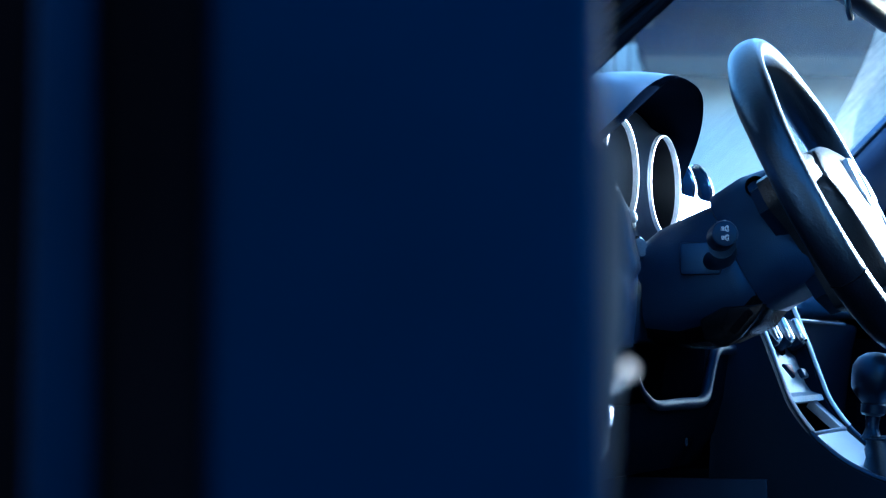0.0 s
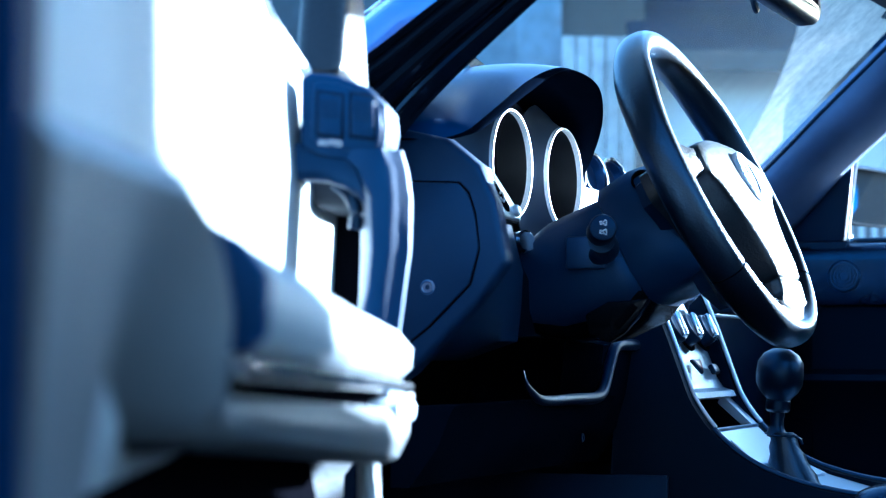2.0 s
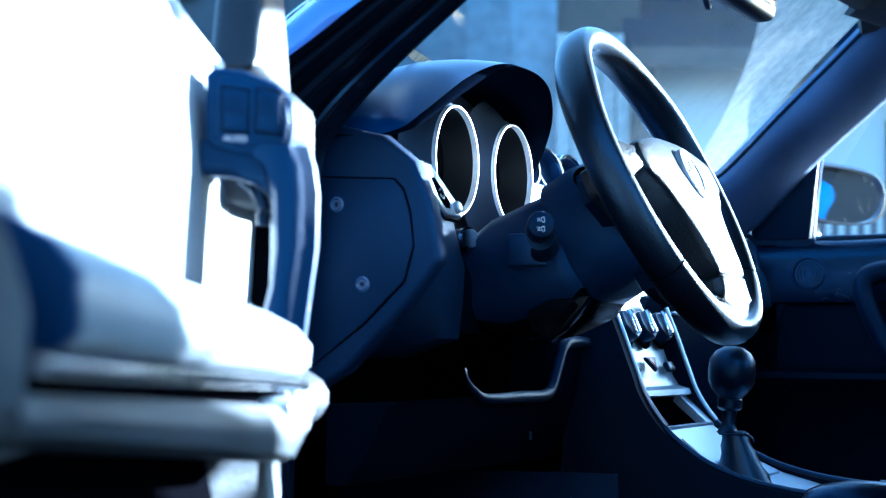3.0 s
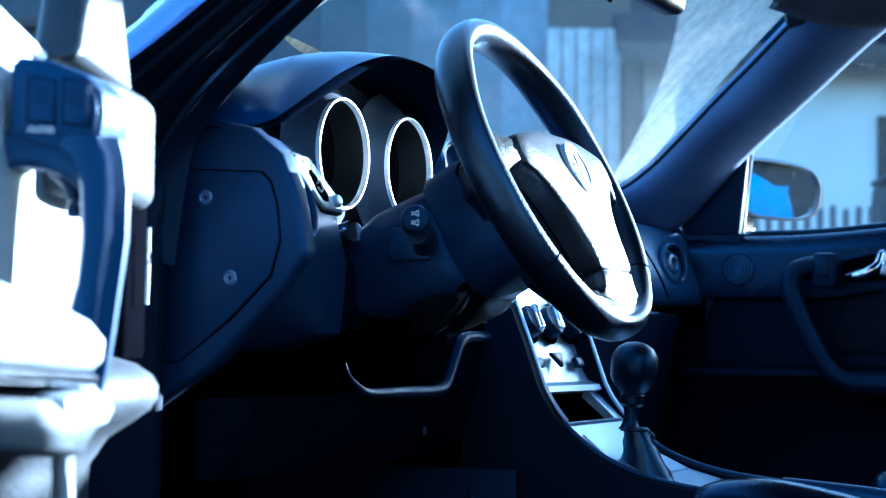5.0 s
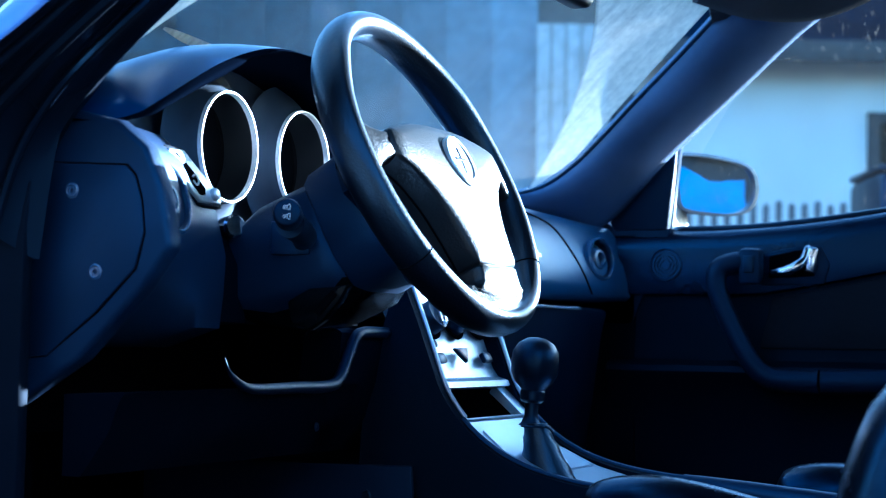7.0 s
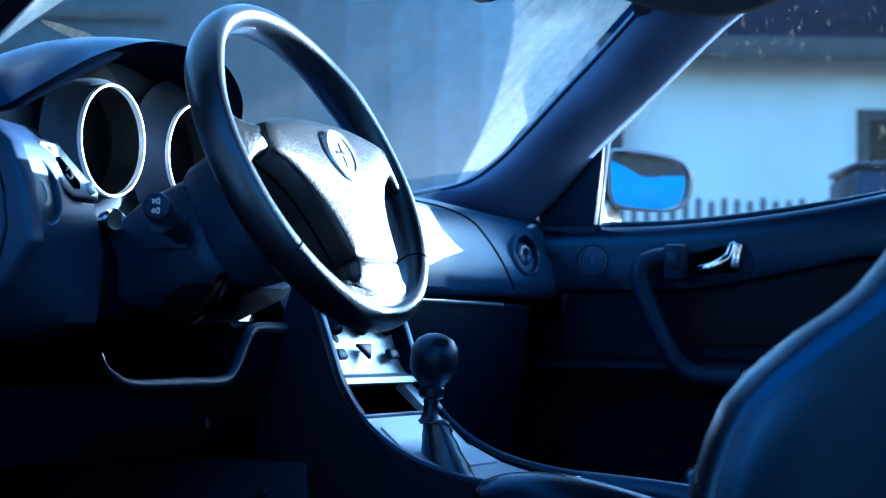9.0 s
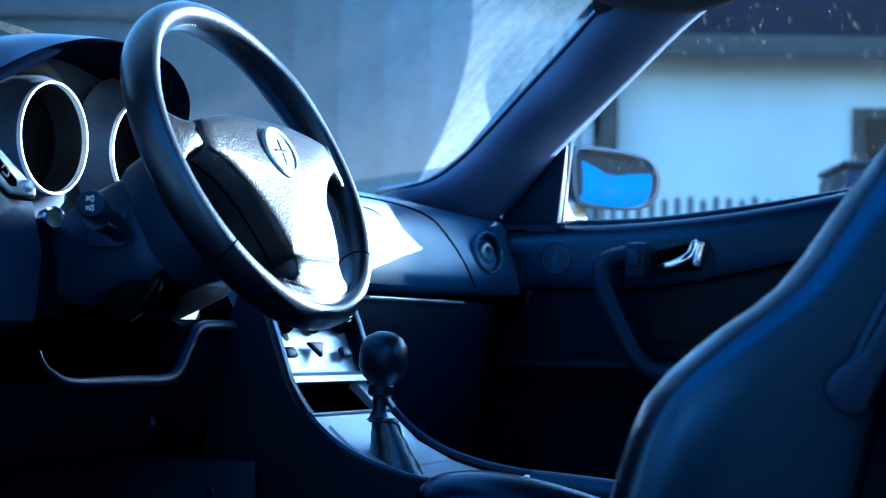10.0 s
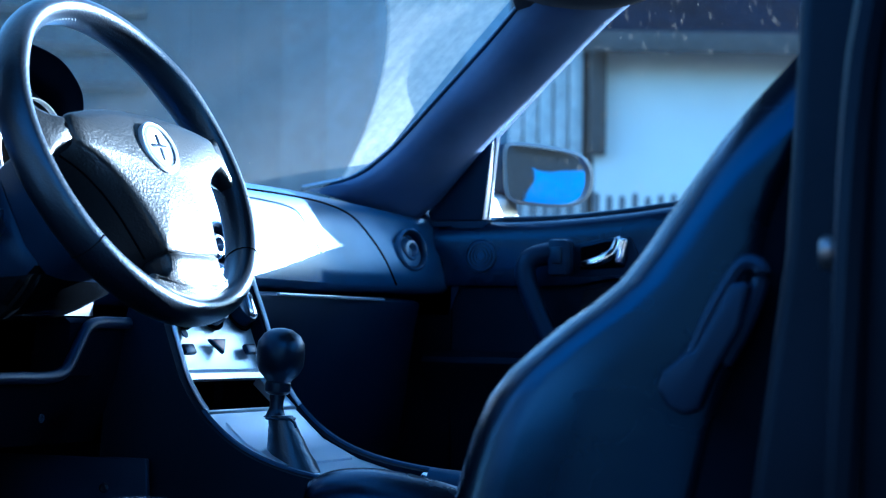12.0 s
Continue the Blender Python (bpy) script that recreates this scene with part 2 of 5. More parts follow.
def curve_points(points, count):
    """Points spread along a smooth curve through the given ones."""
    ps = [Vector(p) for p in points]
    ps = [ps[0] * 2 - ps[1]] + ps + [ps[-1] * 2 - ps[-2]]
    out = []
    spans = len(ps) - 3
    for k in range(count):
        g = k / (count - 1) * spans
        i = min(int(g), spans - 1)
        t = g - i
        a, b, c, d = ps[i:i + 4]
        out.append(0.5 * (2 * b + (c - a) * t + (2 * a - 5 * b + 4 * c - d) * t * t + (3 * b - a - 3 * c + d) * t ** 3))
    return out


def tube(points, radius, sides=12, count=0, loop=False, flat=1.0, up=(0, 0, 1)):
    """A round or flattened bar along a path; radius may be a function of 0..1."""
    ps = curve_points(points, count) if count else [Vector(p) for p in points]
    n = len(ps)
    rings = []
    for k, p in enumerate(ps):
        if loop:
            d = (ps[(k + 1) % n] - ps[k - 1]).normalized()
        else:
            d = (ps[min(k + 1, n - 1)] - ps[max(k - 1, 0)]).normalized()
        side = d.cross(Vector(up))
        side = side.normalized() if side.length > 1e-4 else Vector((1, 0, 0))
        top = side.cross(d)
        r = radius(k / (n - 1)) if callable(radius) else radius
        rings.append([p + r * (math.cos(a) * side + flat * math.sin(a) * top)
                      for a in (2 * math.pi * i / sides for i in range(sides))])
    if loop:
        rings.append(rings[0])
        bm = loft(rings, caps=False)
        bmesh.ops.remove_doubles(bm, verts=bm.verts, dist=1e-6)
        return bm
    return loft(rings)


def lathe(profile, m, sides=32, squash=(1, 1)):
    """A turned shape: (radius, height) pairs about the z axis of m."""
    rings = [[m @ Vector((r * math.cos(a) * squash[0], r * math.sin(a) * squash[1], h))
              for a in (2 * math.pi * i / sides for i in range(sides))] for r, h in profile]
    bm = loft(rings, caps=False)
    bmesh.ops.remove_doubles(bm, verts=bm.verts, dist=1e-6)
    bmesh.ops.recalc_face_normals(bm, faces=bm.faces)
    return bm


def facing(at, way, roll=0):
    """A pose at a place whose z axis points along way."""
    return Matrix.Translation(at) @ Vector(way).to_track_quat("Z", "Y").to_matrix().to_4x4() @ pose(0, 0, 0, 0, 0, roll)


def thing(name, at, label, category, group="", kind=""):
    ob = new(name)
    ob.location = at
    ob.empty_display_size = 0.05
    return tagged(ob, label, category, group, kind)


def part(name, bm, material, parent=None, label="", sharp=35):
    """Links a bmesh, drawn in world axes, as one mesh object, under a thing or a part."""
    me = bpy.data.meshes.new(name)
    bm.to_mesh(me)
    bm.free()
    me.materials.append(material)
    me.polygons.foreach_set("use_smooth", [True] * len(me.polygons))
    me.set_sharp_from_angle(angle=radians(sharp))
    ob = new(name, me)
    if parent:
        ob.parent = parent
        if parent.type == "EMPTY":
            ob.matrix_parent_inverse = Matrix.Translation(-parent.location)
    return tagged(ob, label)


def setting(name, bm, material, label, category, sharp=35):
    return tagged(part(name, bm, material, None, label, sharp), "", category, "", "structure")

# ---- the yard and the buildings ----
setting("ground", slab([(-60, -60), (60, -60), (60, 60), (-60, 60)], "z", -0.2, 0.0), CONCRETE,
        "worn dark grey asphalt yard", "ground")

# The house stands across the yard; its own axes: a along the front, b into the house.
HOUSE = pose(-3.60, 11.22, 0, 0, 0, 25)


def moved(bm, m):
    bmesh.ops.transform(bm, matrix=m, verts=bm.verts)
    return bm


house = thing("house", HOUSE.translation, "whitewashed low house with a dark ribbed roof", "house")
part("wall", moved(block((6.95, 0.3, 3.0), (3.525, 0.15, 1.5)), HOUSE), WALLPAINT, house)
# Annexe wall takes the asphalt's grey, which puts its shade in the colour.
part("wall", moved(block((9.0, 0.3, 3.9), (-4.45, 0.35, 1.95)), HOUSE), CONCRETE, house, "annexe wall in a grey that carries its shade")
roof = part("roof", moved(slab([(-0.45, 2.78), (4.0, 5.0), (4.0, 5.12), (-0.45, 2.90)], "x", -0.1, 7.2), HOUSE), SHEET, house,
            "dark ribbed sheet roof with deep eaves")
for i in range(12):
    y = -0.40 + 0.15 * i
    part("batten", moved(block((7.3, 0.075, 0.05), (3.55, y, 2.905 + (y + 0.45) * 0.4989), 0.01), HOUSE), SHEET, roof)
part("fascia", moved(block((7.3, 0.04, 0.16), (3.55, -0.47, 2.83), 0.008), HOUSE), TIMBER, house, "dark eaves board")
part("corner_post", moved(block((0.13, 0.12, 0.95), (0.06, -0.08, 2.48), 0.012), HOUSE), TIMBER, house, "dark weathered corner post")
house_window = part("window", moved(join(*[block(sz, at, 0.008) for sz, at in (((0.09, 0.06, 1.3), (2.015, -0.02, 1.76)), ((0.09, 0.06, 1.3), (2.885, -0.02, 1.76)), ((0.96, 0.06, 0.09), (2.45, -0.018, 2.38)), ((0.96, 0.06, 0.09), (2.45, -0.018, 1.14)), ((0.05, 0.05, 1.2), (2.45, -0.022, 1.76)))]), HOUSE), TIMBER, house, "dark timber window frame")
part("pane", moved(block((0.86, 0.012, 1.2), (2.45, -0.004, 1.76)), HOUSE), GLOSSBLACK, house_window, "dark window pane")
for i in range(5):
    part("board", moved(block((0.105, 0.03, 3.1), (-0.10 - 0.118 * i, 0.05 + 0.012 * (i % 2), 1.55), 0.006), HOUSE), PALEWOOD, house)
# Boards step darker to the left; that shade is in their colours.
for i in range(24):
    part("board", moved(block((0.362, 0.03, 3.8), (-0.80 - 0.36 * i, 0.15 + 0.004 * (i % 3), 1.9), 0.003), HOUSE), BOARDS[min(i, 5)], house, "cladding board with shade in its tone")
for i in range(5):
    part("ledge_board", moved(block((5.6, 0.05, 0.09), (-6.3, 0.10, 2.5 + 0.3 * i), 0.01), HOUSE), TIMBER, house, "dark horizontal batten")

fence = thing("picket_fence", (-2.5, 7.95, 0), "grey weathered wooden picket fence", "fence")
FENCE = pose(-2.75, 7.80, 0, 0, 0, 22)
for i in range(36):
    top = 1.43 + 0.012 * math.sin(i * 2.3)
    part("picket", moved(slab([(-0.019, 0.1), (0.019, 0.1), (0.019, top - 0.02), (0, top), (-0.019, top - 0.02)], "y", -0.01, 0.012), FENCE @ pose(0.075 * i, 0, 0)),
         GREYWOOD, fence)
for z in (0.45, 1.10):
    part("rail", moved(block((2.75, 0.04, 0.07), (1.31, 0.035, z), 0.005), FENCE), GREYWOOD, fence)
tank = thing("water_tank", (-0.27, 6.05, 0), "dark square plastic tank beside the fence", "tank")
TANK = pose(-0.27, 6.10, 0, 0, 0, 24)
part("tank_body", moved(slab([(-0.40, 0), (0.40, 0), (0.36, 1.34), (-0.36, 1.34)], "y", -0.3, 0.3, 0.03), TANK), RUBBER, tank)
part("lid", moved(block((0.73, 0.60, 0.03), (0, 0, 1.355), 0.012), TANK), RUBBER, tank)

# Unseen barn: boards inferred from brown reflections, place and height block low sky.
barn = thing("barn", (0, -6.6, 0), "unseen brown boarded barn, set to block low sky", "barn")
part("wall", block((18.0, 0.2, 3.7), (0.0, -6.7, 1.85)), TIMBER, barn)
for i in range(45):
    part("board", block((0.36, 0.05, 3.65), (-8.8 + 0.4 * i, -6.57 + 0.015 * (i % 3), 1.83), 0.01), BROWN, barn)
part("roof", slab([(-6.2, 3.55), (-10.5, 5.2), (-10.5, 5.35), (-6.2, 3.70)], "x", -9.4, 9.4), SHEET, barn)

# Unseen garage, made up so the door mirror reflects a blue block.
shed = thing("garage", (16.0, 2.6, 0), "unseen dark garage added for the mirror, with a light blue door", "garage")
SHED = pose(16.0, 2.6, 0, 0, 0, 90)
part("wall", moved(block((14.0, 0.2, 3.0), (0, -0.1, 1.5)), SHED), TIMBER, shed)
part("garage_door", moved(block((2.8, 0.06, 2.0), (0.0, 0.03, 1.0), 0.01), SHED), BLUEDOOR, shed, "light blue door added for the mirror's reflection")
part("roof", moved(slab([(0.4, 2.95), (-3.0, 4.0), (-3.0, 4.1), (0.4, 3.05)], "x", -7.4, 7.4), SHED), SHEET, shed)

# ---- the shell of the car ----
setting("floor", slab([(-0.6, -0.72), (2.2, -0.72), (2.2, 0.72), (-0.6, 0.72)], "z", 0.16, 0.22), CARPET,
        "black carpet of the car floor", "floor")
setting("bulkhead", block((0.05, 1.4, 0.62), (-0.62, 0, 0.5)), CARPET, "black carpeted bulkhead of the footwell", "wall")


def bowed(y, k=0.10):
    return -k * (1 - (y / 0.66) ** 2)


def glass_point(y, s):
    """The windscreen: s runs from the cowl (0) to the header (1)."""
    half = 0.66 - 0.10 * s
    yy = y * half
    return Vector((-0.075 + 0.37 * s + bowed(yy, 0.16 - 0.08 * s), yy, 0.79 + 0.318 * s + 0.012 * (1 - y * y)))


rings = [[glass_point(-1 + 2 * i / 24, k / 10) for i in range(25)] for k in range(11)]
pane = setting("window_1", loft(rings, closed=False), WINDSCREEN, "raked dusty windscreen with a wiped arc", "windscreen")
pane.visible_shadow = False


# Two pale strips on the glass, painted in place of curved reflections.
for across, height, wide in (((-0.83, -0.70, -0.55, -0.44), (0.352, 0.352, 0.352, 0.346), 0.009), ((-0.86, -0.74, -0.62), (0.215, 0.228, 0.240), 0.007)):
    line_ = curve_points([glass_point(a, h) + Vector((0.002, 0, -0.003)) for a, h in zip(across, height)], 18)
    part("reflection_streak", loft([[p - Vector((0.4, 0, 0.5)) * w_, p + Vector((0.4, 0, 0.5)) * w_] for p, w_ in ((p, wide * math.sin(math.pi * (k + 0.6) / 19) ** 0.6) for k, p in enumerate(line_))], closed=False), PALESTREAK, pane, "pale reflection painted on the glass")


def pillar(side, skin, label, a, b, swell=1.0):
    """A screen pillar between its edge along the glass (a) and along the door (b)."""
    front, rear = curve_points(a, 18), curve_points(b, 18)
    rs = []
    out = Vector((-0.45, 0.8, 0.35)).normalized()
    for f, r in zip(front, rear):
        d = (r - f)
        inner = [f] + [f + d * w_ + Vector((0.4 * h_, -h_, 0.1 * h_)) * swell for w_, h_ in ((0.05, 0.012), (0.18, 0.026), (0.36, 0.036), (0.58, 0.036), (0.80, 0.025), (0.94, 0.012))] + [r]
        rs.append([Vector((p.x, p.y * side, p.z)) for p in inner + [r + out * 0.03, f + d * 0.5 + out * 0.045, f + out * 0.03]])
    return setting("trim", loft(rs), skin, label, "pillar", 60)


# Mirrored trims: blue sheen in the passenger's colour, the driver's near black.
pillar(1, PILLAR, "dark inner trim of the passenger screen pillar, blue sheen in its colour",
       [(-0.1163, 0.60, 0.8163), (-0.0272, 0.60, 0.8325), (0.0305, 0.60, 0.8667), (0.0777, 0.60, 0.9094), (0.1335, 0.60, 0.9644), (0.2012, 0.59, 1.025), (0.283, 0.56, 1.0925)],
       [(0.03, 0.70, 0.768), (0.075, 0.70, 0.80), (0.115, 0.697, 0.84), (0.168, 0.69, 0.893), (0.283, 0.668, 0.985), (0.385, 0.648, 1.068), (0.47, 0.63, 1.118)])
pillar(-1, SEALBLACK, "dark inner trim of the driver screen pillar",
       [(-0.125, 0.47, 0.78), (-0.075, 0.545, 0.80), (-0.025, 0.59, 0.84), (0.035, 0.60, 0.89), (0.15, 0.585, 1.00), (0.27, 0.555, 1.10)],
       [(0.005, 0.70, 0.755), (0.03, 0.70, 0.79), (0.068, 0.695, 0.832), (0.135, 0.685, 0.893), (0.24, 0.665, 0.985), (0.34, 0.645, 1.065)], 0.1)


def roof_z(x, y):
    return 1.255 + 0.06 * (1 - ((x - 0.95) / (0.75 if x < 0.95 else 1.6)) ** 2) - 0.09 * (abs(y) / 0.6) ** 3


def roof_skin(lift):
    return [[Vector((0.275 + 1.25 * k / 14 + bowed(-0.58 + 1.16 * i / 16, 0.07) * (1 - k / 14), -0.58 + 1.16 * i / 16,
                     max(1.09, roof_z(0.275 + 1.25 * k / 14, -0.58 + 1.16 * i / 16)) + lift)) for i in range(17)] for k in range(15)]


setting("ceiling", loft(roof_skin(0.0), closed=False), HEADLINER, "grey cloth headliner", "headliner")
setting("car_roof", loft(roof_skin(0.03), closed=False), PAINT, "dark blue painted car roof", "roof")
for side in (-1, 1):
    rail = [(0.26, 0.56 * side, 1.10), (0.42, 0.60 * side, 1.13), (0.65, 0.60 * side, 1.21), (0.95, 0.58 * side, 1.26), (1.3, 0.56 * side, 1.265), (1.65, 0.53 * side, 1.23)]
    setting("trim", tube(rail, 0.028, 10, 24), HEADLINER, "grey roof rail trim", "trim")
for side in (-1, 1):
    setting("trim", tube([(0.265, 0.50 * side, 1.125), (0.34, 0.555 * side, 1.105), (0.43, 0.595 * side, 1.112), (0.56, 0.60 * side, 1.165)], 0.034, 12, 20), HEADLINER, "dark headliner corner trim", "trim")
for side in (-1, 1):
    rs = []
    for k in range(13):
        x = 0.30 + 0.75 * k / 12
        edge = max(1.09, roof_z(x, 0.58))
        rs.append([Vector((x, 0.575 * side, edge + 0.034)), Vector((x, 0.61 * side, edge + 0.012)), Vector((x, 0.615 * side, edge - 0.03)), Vector((x, 0.59 * side, edge - 0.055)), Vector((x, 0.56 * side, edge - 0.01))])
    setting("trim", loft(rs), PAINT, "dark blue roof edge above the door", "trim", 60)
setting("trim", tube([glass_point(-1 + 2 * i / 12, 1.02) + Vector((0.01, 0, 0)) for i in range(13)], 0.02, 10), HEADLINER, "grey windscreen header trim", "trim")
setting("trim", tube([glass_point(-1 + 2 * i / 16, 0.0) for i in range(17)], 0.012, 8), RUBBER, "black lower windscreen seal", "trim")
setting("trim", tube([(-0.1163, 0.598, 0.8175), (-0.0272, 0.598, 0.8337), (0.0305, 0.598, 0.8679), (0.0777, 0.598, 0.9106), (0.1335, 0.598, 0.9656), (0.2012, 0.588, 1.0262), (0.283, 0.558, 1.0937)], 0.0035, 8, 40), RUBBER, "black windscreen edge seal", "trim")
# bonnet, wings and the outside of the driver pillar
rs = []
for k in range(9):
    x = -0.16 - 0.14 * k
    rs.append([Vector((x + bowed(-0.75 + 1.5 * i / 12, 0.12), -0.75 + 1.5 * i / 12, 0.775 - 0.012 * k - 0.004 * k * k * 0.5 - 0.10 * abs(-1 + i / 6) ** 4)) for i in range(13)])
setting("bonnet", loft(rs, closed=False), PAINT, "dark blue painted car bonnet", "bonnet")
setting("wing", slab([(-1.3, 0.3), (-0.14, 0.3), (-0.13, 0.62), (-0.16, 0.755), (-1.3, 0.68)], "y", -0.84, -0.76, 0.02), PAINT,
        "dark blue painted front wing", "wing")
outer_low = curve_points([(-0.12, -0.815, 0.735), (-0.06, -0.812, 0.785), (0.018, -0.81, 0.8317), (0.0668, -0.81, 0.8608), (0.1111, -0.81, 0.8896), (0.20, -0.79, 0.955), (0.34, -0.74, 1.06)], 22)
outer_top = curve_points([(-0.18, -0.76, 0.77), (-0.11, -0.76, 0.822), (-0.007, -0.765, 0.8625), (0.0165, -0.765, 0.8798), (0.0458, -0.765, 0.8990), (0.142, -0.745, 0.974), (0.28, -0.70, 1.09)], 22)
inner_edge = curve_points([(0.000, -0.702, 0.66), (0.012, -0.702, 0.74), (0.026, -0.702, 0.787), (0.07, -0.70, 0.835), (0.139, -0.689, 0.895), (0.215, -0.678, 0.96), (0.34, -0.655, 1.065)], 22)
deep_edge = curve_points([(-0.14, -0.60, 0.68), (-0.105, -0.57, 0.77), (-0.01, -0.61, 0.84), (0.14, -0.61, 0.99), (0.27, -0.58, 1.09)], 22)
setting("trim", loft([[a, a * 0.8 + b * 0.2 + Vector((0.004, 0.012, 0)), a * 0.55 + b * 0.45 + Vector((0.004, 0.004, 0)), a * 0.3 + b * 0.7 + Vector((0.0, 0.008, 0)), b + Vector((-0.004, -0.004, 0)), b, c] for a, b, c in zip(outer_low, inner_edge, deep_edge)]), JAMB,
        "glossy dark door jamb of the screen pillar", "trim", 50)
setting("trim", loft([[a, a * 0.85 + b * 0.15 + Vector((-0.001, -0.006, 0.003)), a * 0.6 + b * 0.4 + Vector((-0.004, -0.010, 0.008)), a * 0.3 + b * 0.7 + Vector((-0.005, -0.008, 0.009)), b, b + Vector((-0.02, 0.06, 0)), a + Vector((-0.02, 0.06, 0))] for a, b in zip(outer_low, outer_top)]), BODYBLUE,
        "blue painted outer pillar with sky light in its colour", "trim", 60)
setting("trim", slab([(-0.5, 0.30), (-0.012, 0.30), (-0.008, 0.69), (0.000, 0.745), (0.006, 0.766), (-0.2, 0.79), (-0.5, 0.74)], "y", -0.715, -0.700, 0.003), SEALBLACK,
        "black front door post", "trim")
setting("trim", tube([p + Vector((-0.008, 0.004, 0.007)) for p in outer_top], 0.0025, 8), CHROME, "thin bright moulding along the pillar", "trim")
# Three tubes added to catch streaks like the jamb paint's reflections.
for shift_, wide_, skin_, note_ in ((0.40, 0.007, SEALBLACK, "black door seal on the screen pillar"), (0.72, 0.0045, JAMB, "thin ridge added to streak the jamb's gloss"), (0.14, 0.004, SEALBLACK, "narrow seal beside the painted pillar")):
    setting("trim", tube([a * (1 - shift_) + b * shift_ + Vector((0.006, -0.001, 0)) for a, b in zip(outer_low, inner_edge)], wide_, 8), skin_, note_, "trim")
wiper = thing("wiper", (-0.2, -0.45, 0.78), "pale dusty windscreen wiper arm", "wiper")
part("arm", tube([glass_point(-0.95, 0.02) + Vector((-0.02, 0, 0.012)), glass_point(-0.6, 0.1) + Vector((-0.02, 0, 0.014)), glass_point(-0.1, 0.05) + Vector((-0.02, 0, 0.014))], 0.006, 8, 16), SILVER, wiper)
part("blade", tube([glass_point(-0.7, 0.12) + Vector((-0.01, 0, 0.008)), glass_point(0.0, 0.02) + Vector((-0.01, 0, 0.008))], 0.005, 6, 16), RUBBER, wiper)

# rear bulkhead, sills and the door post
setting("wall", block((0.04, 1.3, 0.8), (1.95, 0, 0.55)), CARPET, "dark rear bulkhead of the cabin", "wall")
for side in (-1, 1):
    setting("sill", block((1.5, 0.14, 0.22), (0.55, 0.76 * side, 0.24), 0.02), PAINT, "dark blue door sill", "sill")
post = thing("door_post", (1.05, -0.72, 0.3), "dark painted door post with a striker pin", "door post")
part("post", slab([(0.950, 0.28), (1.30, 0.28), (1.34, 0.8), (1.42, 1.12), (1.20, 1.12), (1.008, 0.82), (0.999, 0.65), (0.985, 0.55)], "y", -0.74, -0.66, 0.012, 3), SEALBLACK, post)
part("jamb", slab([(1.035, 0.28), (1.14, 0.28), (1.16, 0.85), (1.066, 0.85), (1.052, 0.62)], "y", -0.785, -0.738, 0.006), SEALBLACK, post, "black rear door jamb")
part("seal", tube([(1.045, -0.785, 0.3), (1.052, -0.787, 0.6), (1.066, -0.785, 0.8), (1.12, -0.77, 0.95)], 0.011, 8, 16), SEALBLACK, post, "black door seal")
part("striker", lathe([(0.0, 0), (0.012, 0), (0.012, 0.002), (0.0065, 0.004), (0.0065, 0.016), (0.0105, 0.017), (0.0105, 0.022), (0.008, 0.024), (0, 0.024)],
                      facing((1.054, -0.766, 0.646), (-1, -0.12, 0)), 20), STEEL, post, "steel striker pin")
quarter = thing("rear_wing", (1.6, -0.8, 0.3), "rear wing panel reflecting brown boards", "car panel")
part("panel", slab([(1.082, 0.25), (2.3, 0.25), (2.3, 0.84), (1.13, 0.88), (1.098, 0.80)], "y", -0.86, -0.80, 0.012), GLOSSPAINT, quarter)
setting("wall", slab([(0.75, 0.2), (1.9, 0.2), (1.9, 1.04), (1.42, 1.06), (1.3, 0.84), (1.15, 0.82), (0.75, 0.8)], "y", 0.70, 0.74), MATT, "dark rear side trim of the cabin", "wall")
setting("wall", slab([(1.25, 0.2), (1.9, 0.2), (1.9, 0.80), (1.25, 0.82)], "y", -0.70, -0.66), MATT, "dark rear side trim of the cabin", "wall")

for side in (-1, 1):
    setting("wall", slab([(-0.62, 0.2), (-0.13 + 0.225 * side, 0.2), (-0.13 + 0.225 * side, 0.765), (-0.62, 0.74)], "y", 0.712 * side, 0.735 * side), CARPET, "dark footwell kick panel", "wall")

# ---- dashboard ----
dash = thing("dashboard", (0, 0, 0.5), "dark grained plastic dashboard with a hooded instrument pod", "dashboard")


def dash_section(y):
    """The dashboard's section at y, from the cowl over the top and down the rear face."""
    near = min(1.0, max(0.0, (abs(y) - 0.42) / 0.26))
    x0 = -0.005 + 0.055 * near
    top = 0.797 - 0.02 * near
    pts = [(-0.55, 0.74), (-0.28, 0.765), (-0.10, 0.79), (x0 - 0.03, top + 0.004), (x0, top - 0.002), (x0 + 0.012, top - 0.016), (x0 + 0.020, top - 0.05),
           (x0 + 0.028, 0.715), (x0 + 0.036, 0.685), (x0 + 0.038, 0.664), (x0 + 0.03, 0.656), (0.02, 0.652), (-0.3, 0.648), (-0.55, 0.64)]
    return [Vector((px, y, pz)) for px, pz in pts]


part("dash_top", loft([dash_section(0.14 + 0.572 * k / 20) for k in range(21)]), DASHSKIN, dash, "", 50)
part("glovebox", join(slab([(0.015, 0.40), (0.035, 0.42), (0.06, 0.60), (0.07, 0.642), (0.04, 0.646), (-0.3, 0.646), (-0.3, 0.40)], "y", 0.16, 0.66, 0.008)), MATT, dash, "dark glovebox lid")
part("trim_strip", block((0.006, 0.31, 0.004), (0.075, 0.36, 0.642), 0.001), SILVER, dash, "thin pale strip")
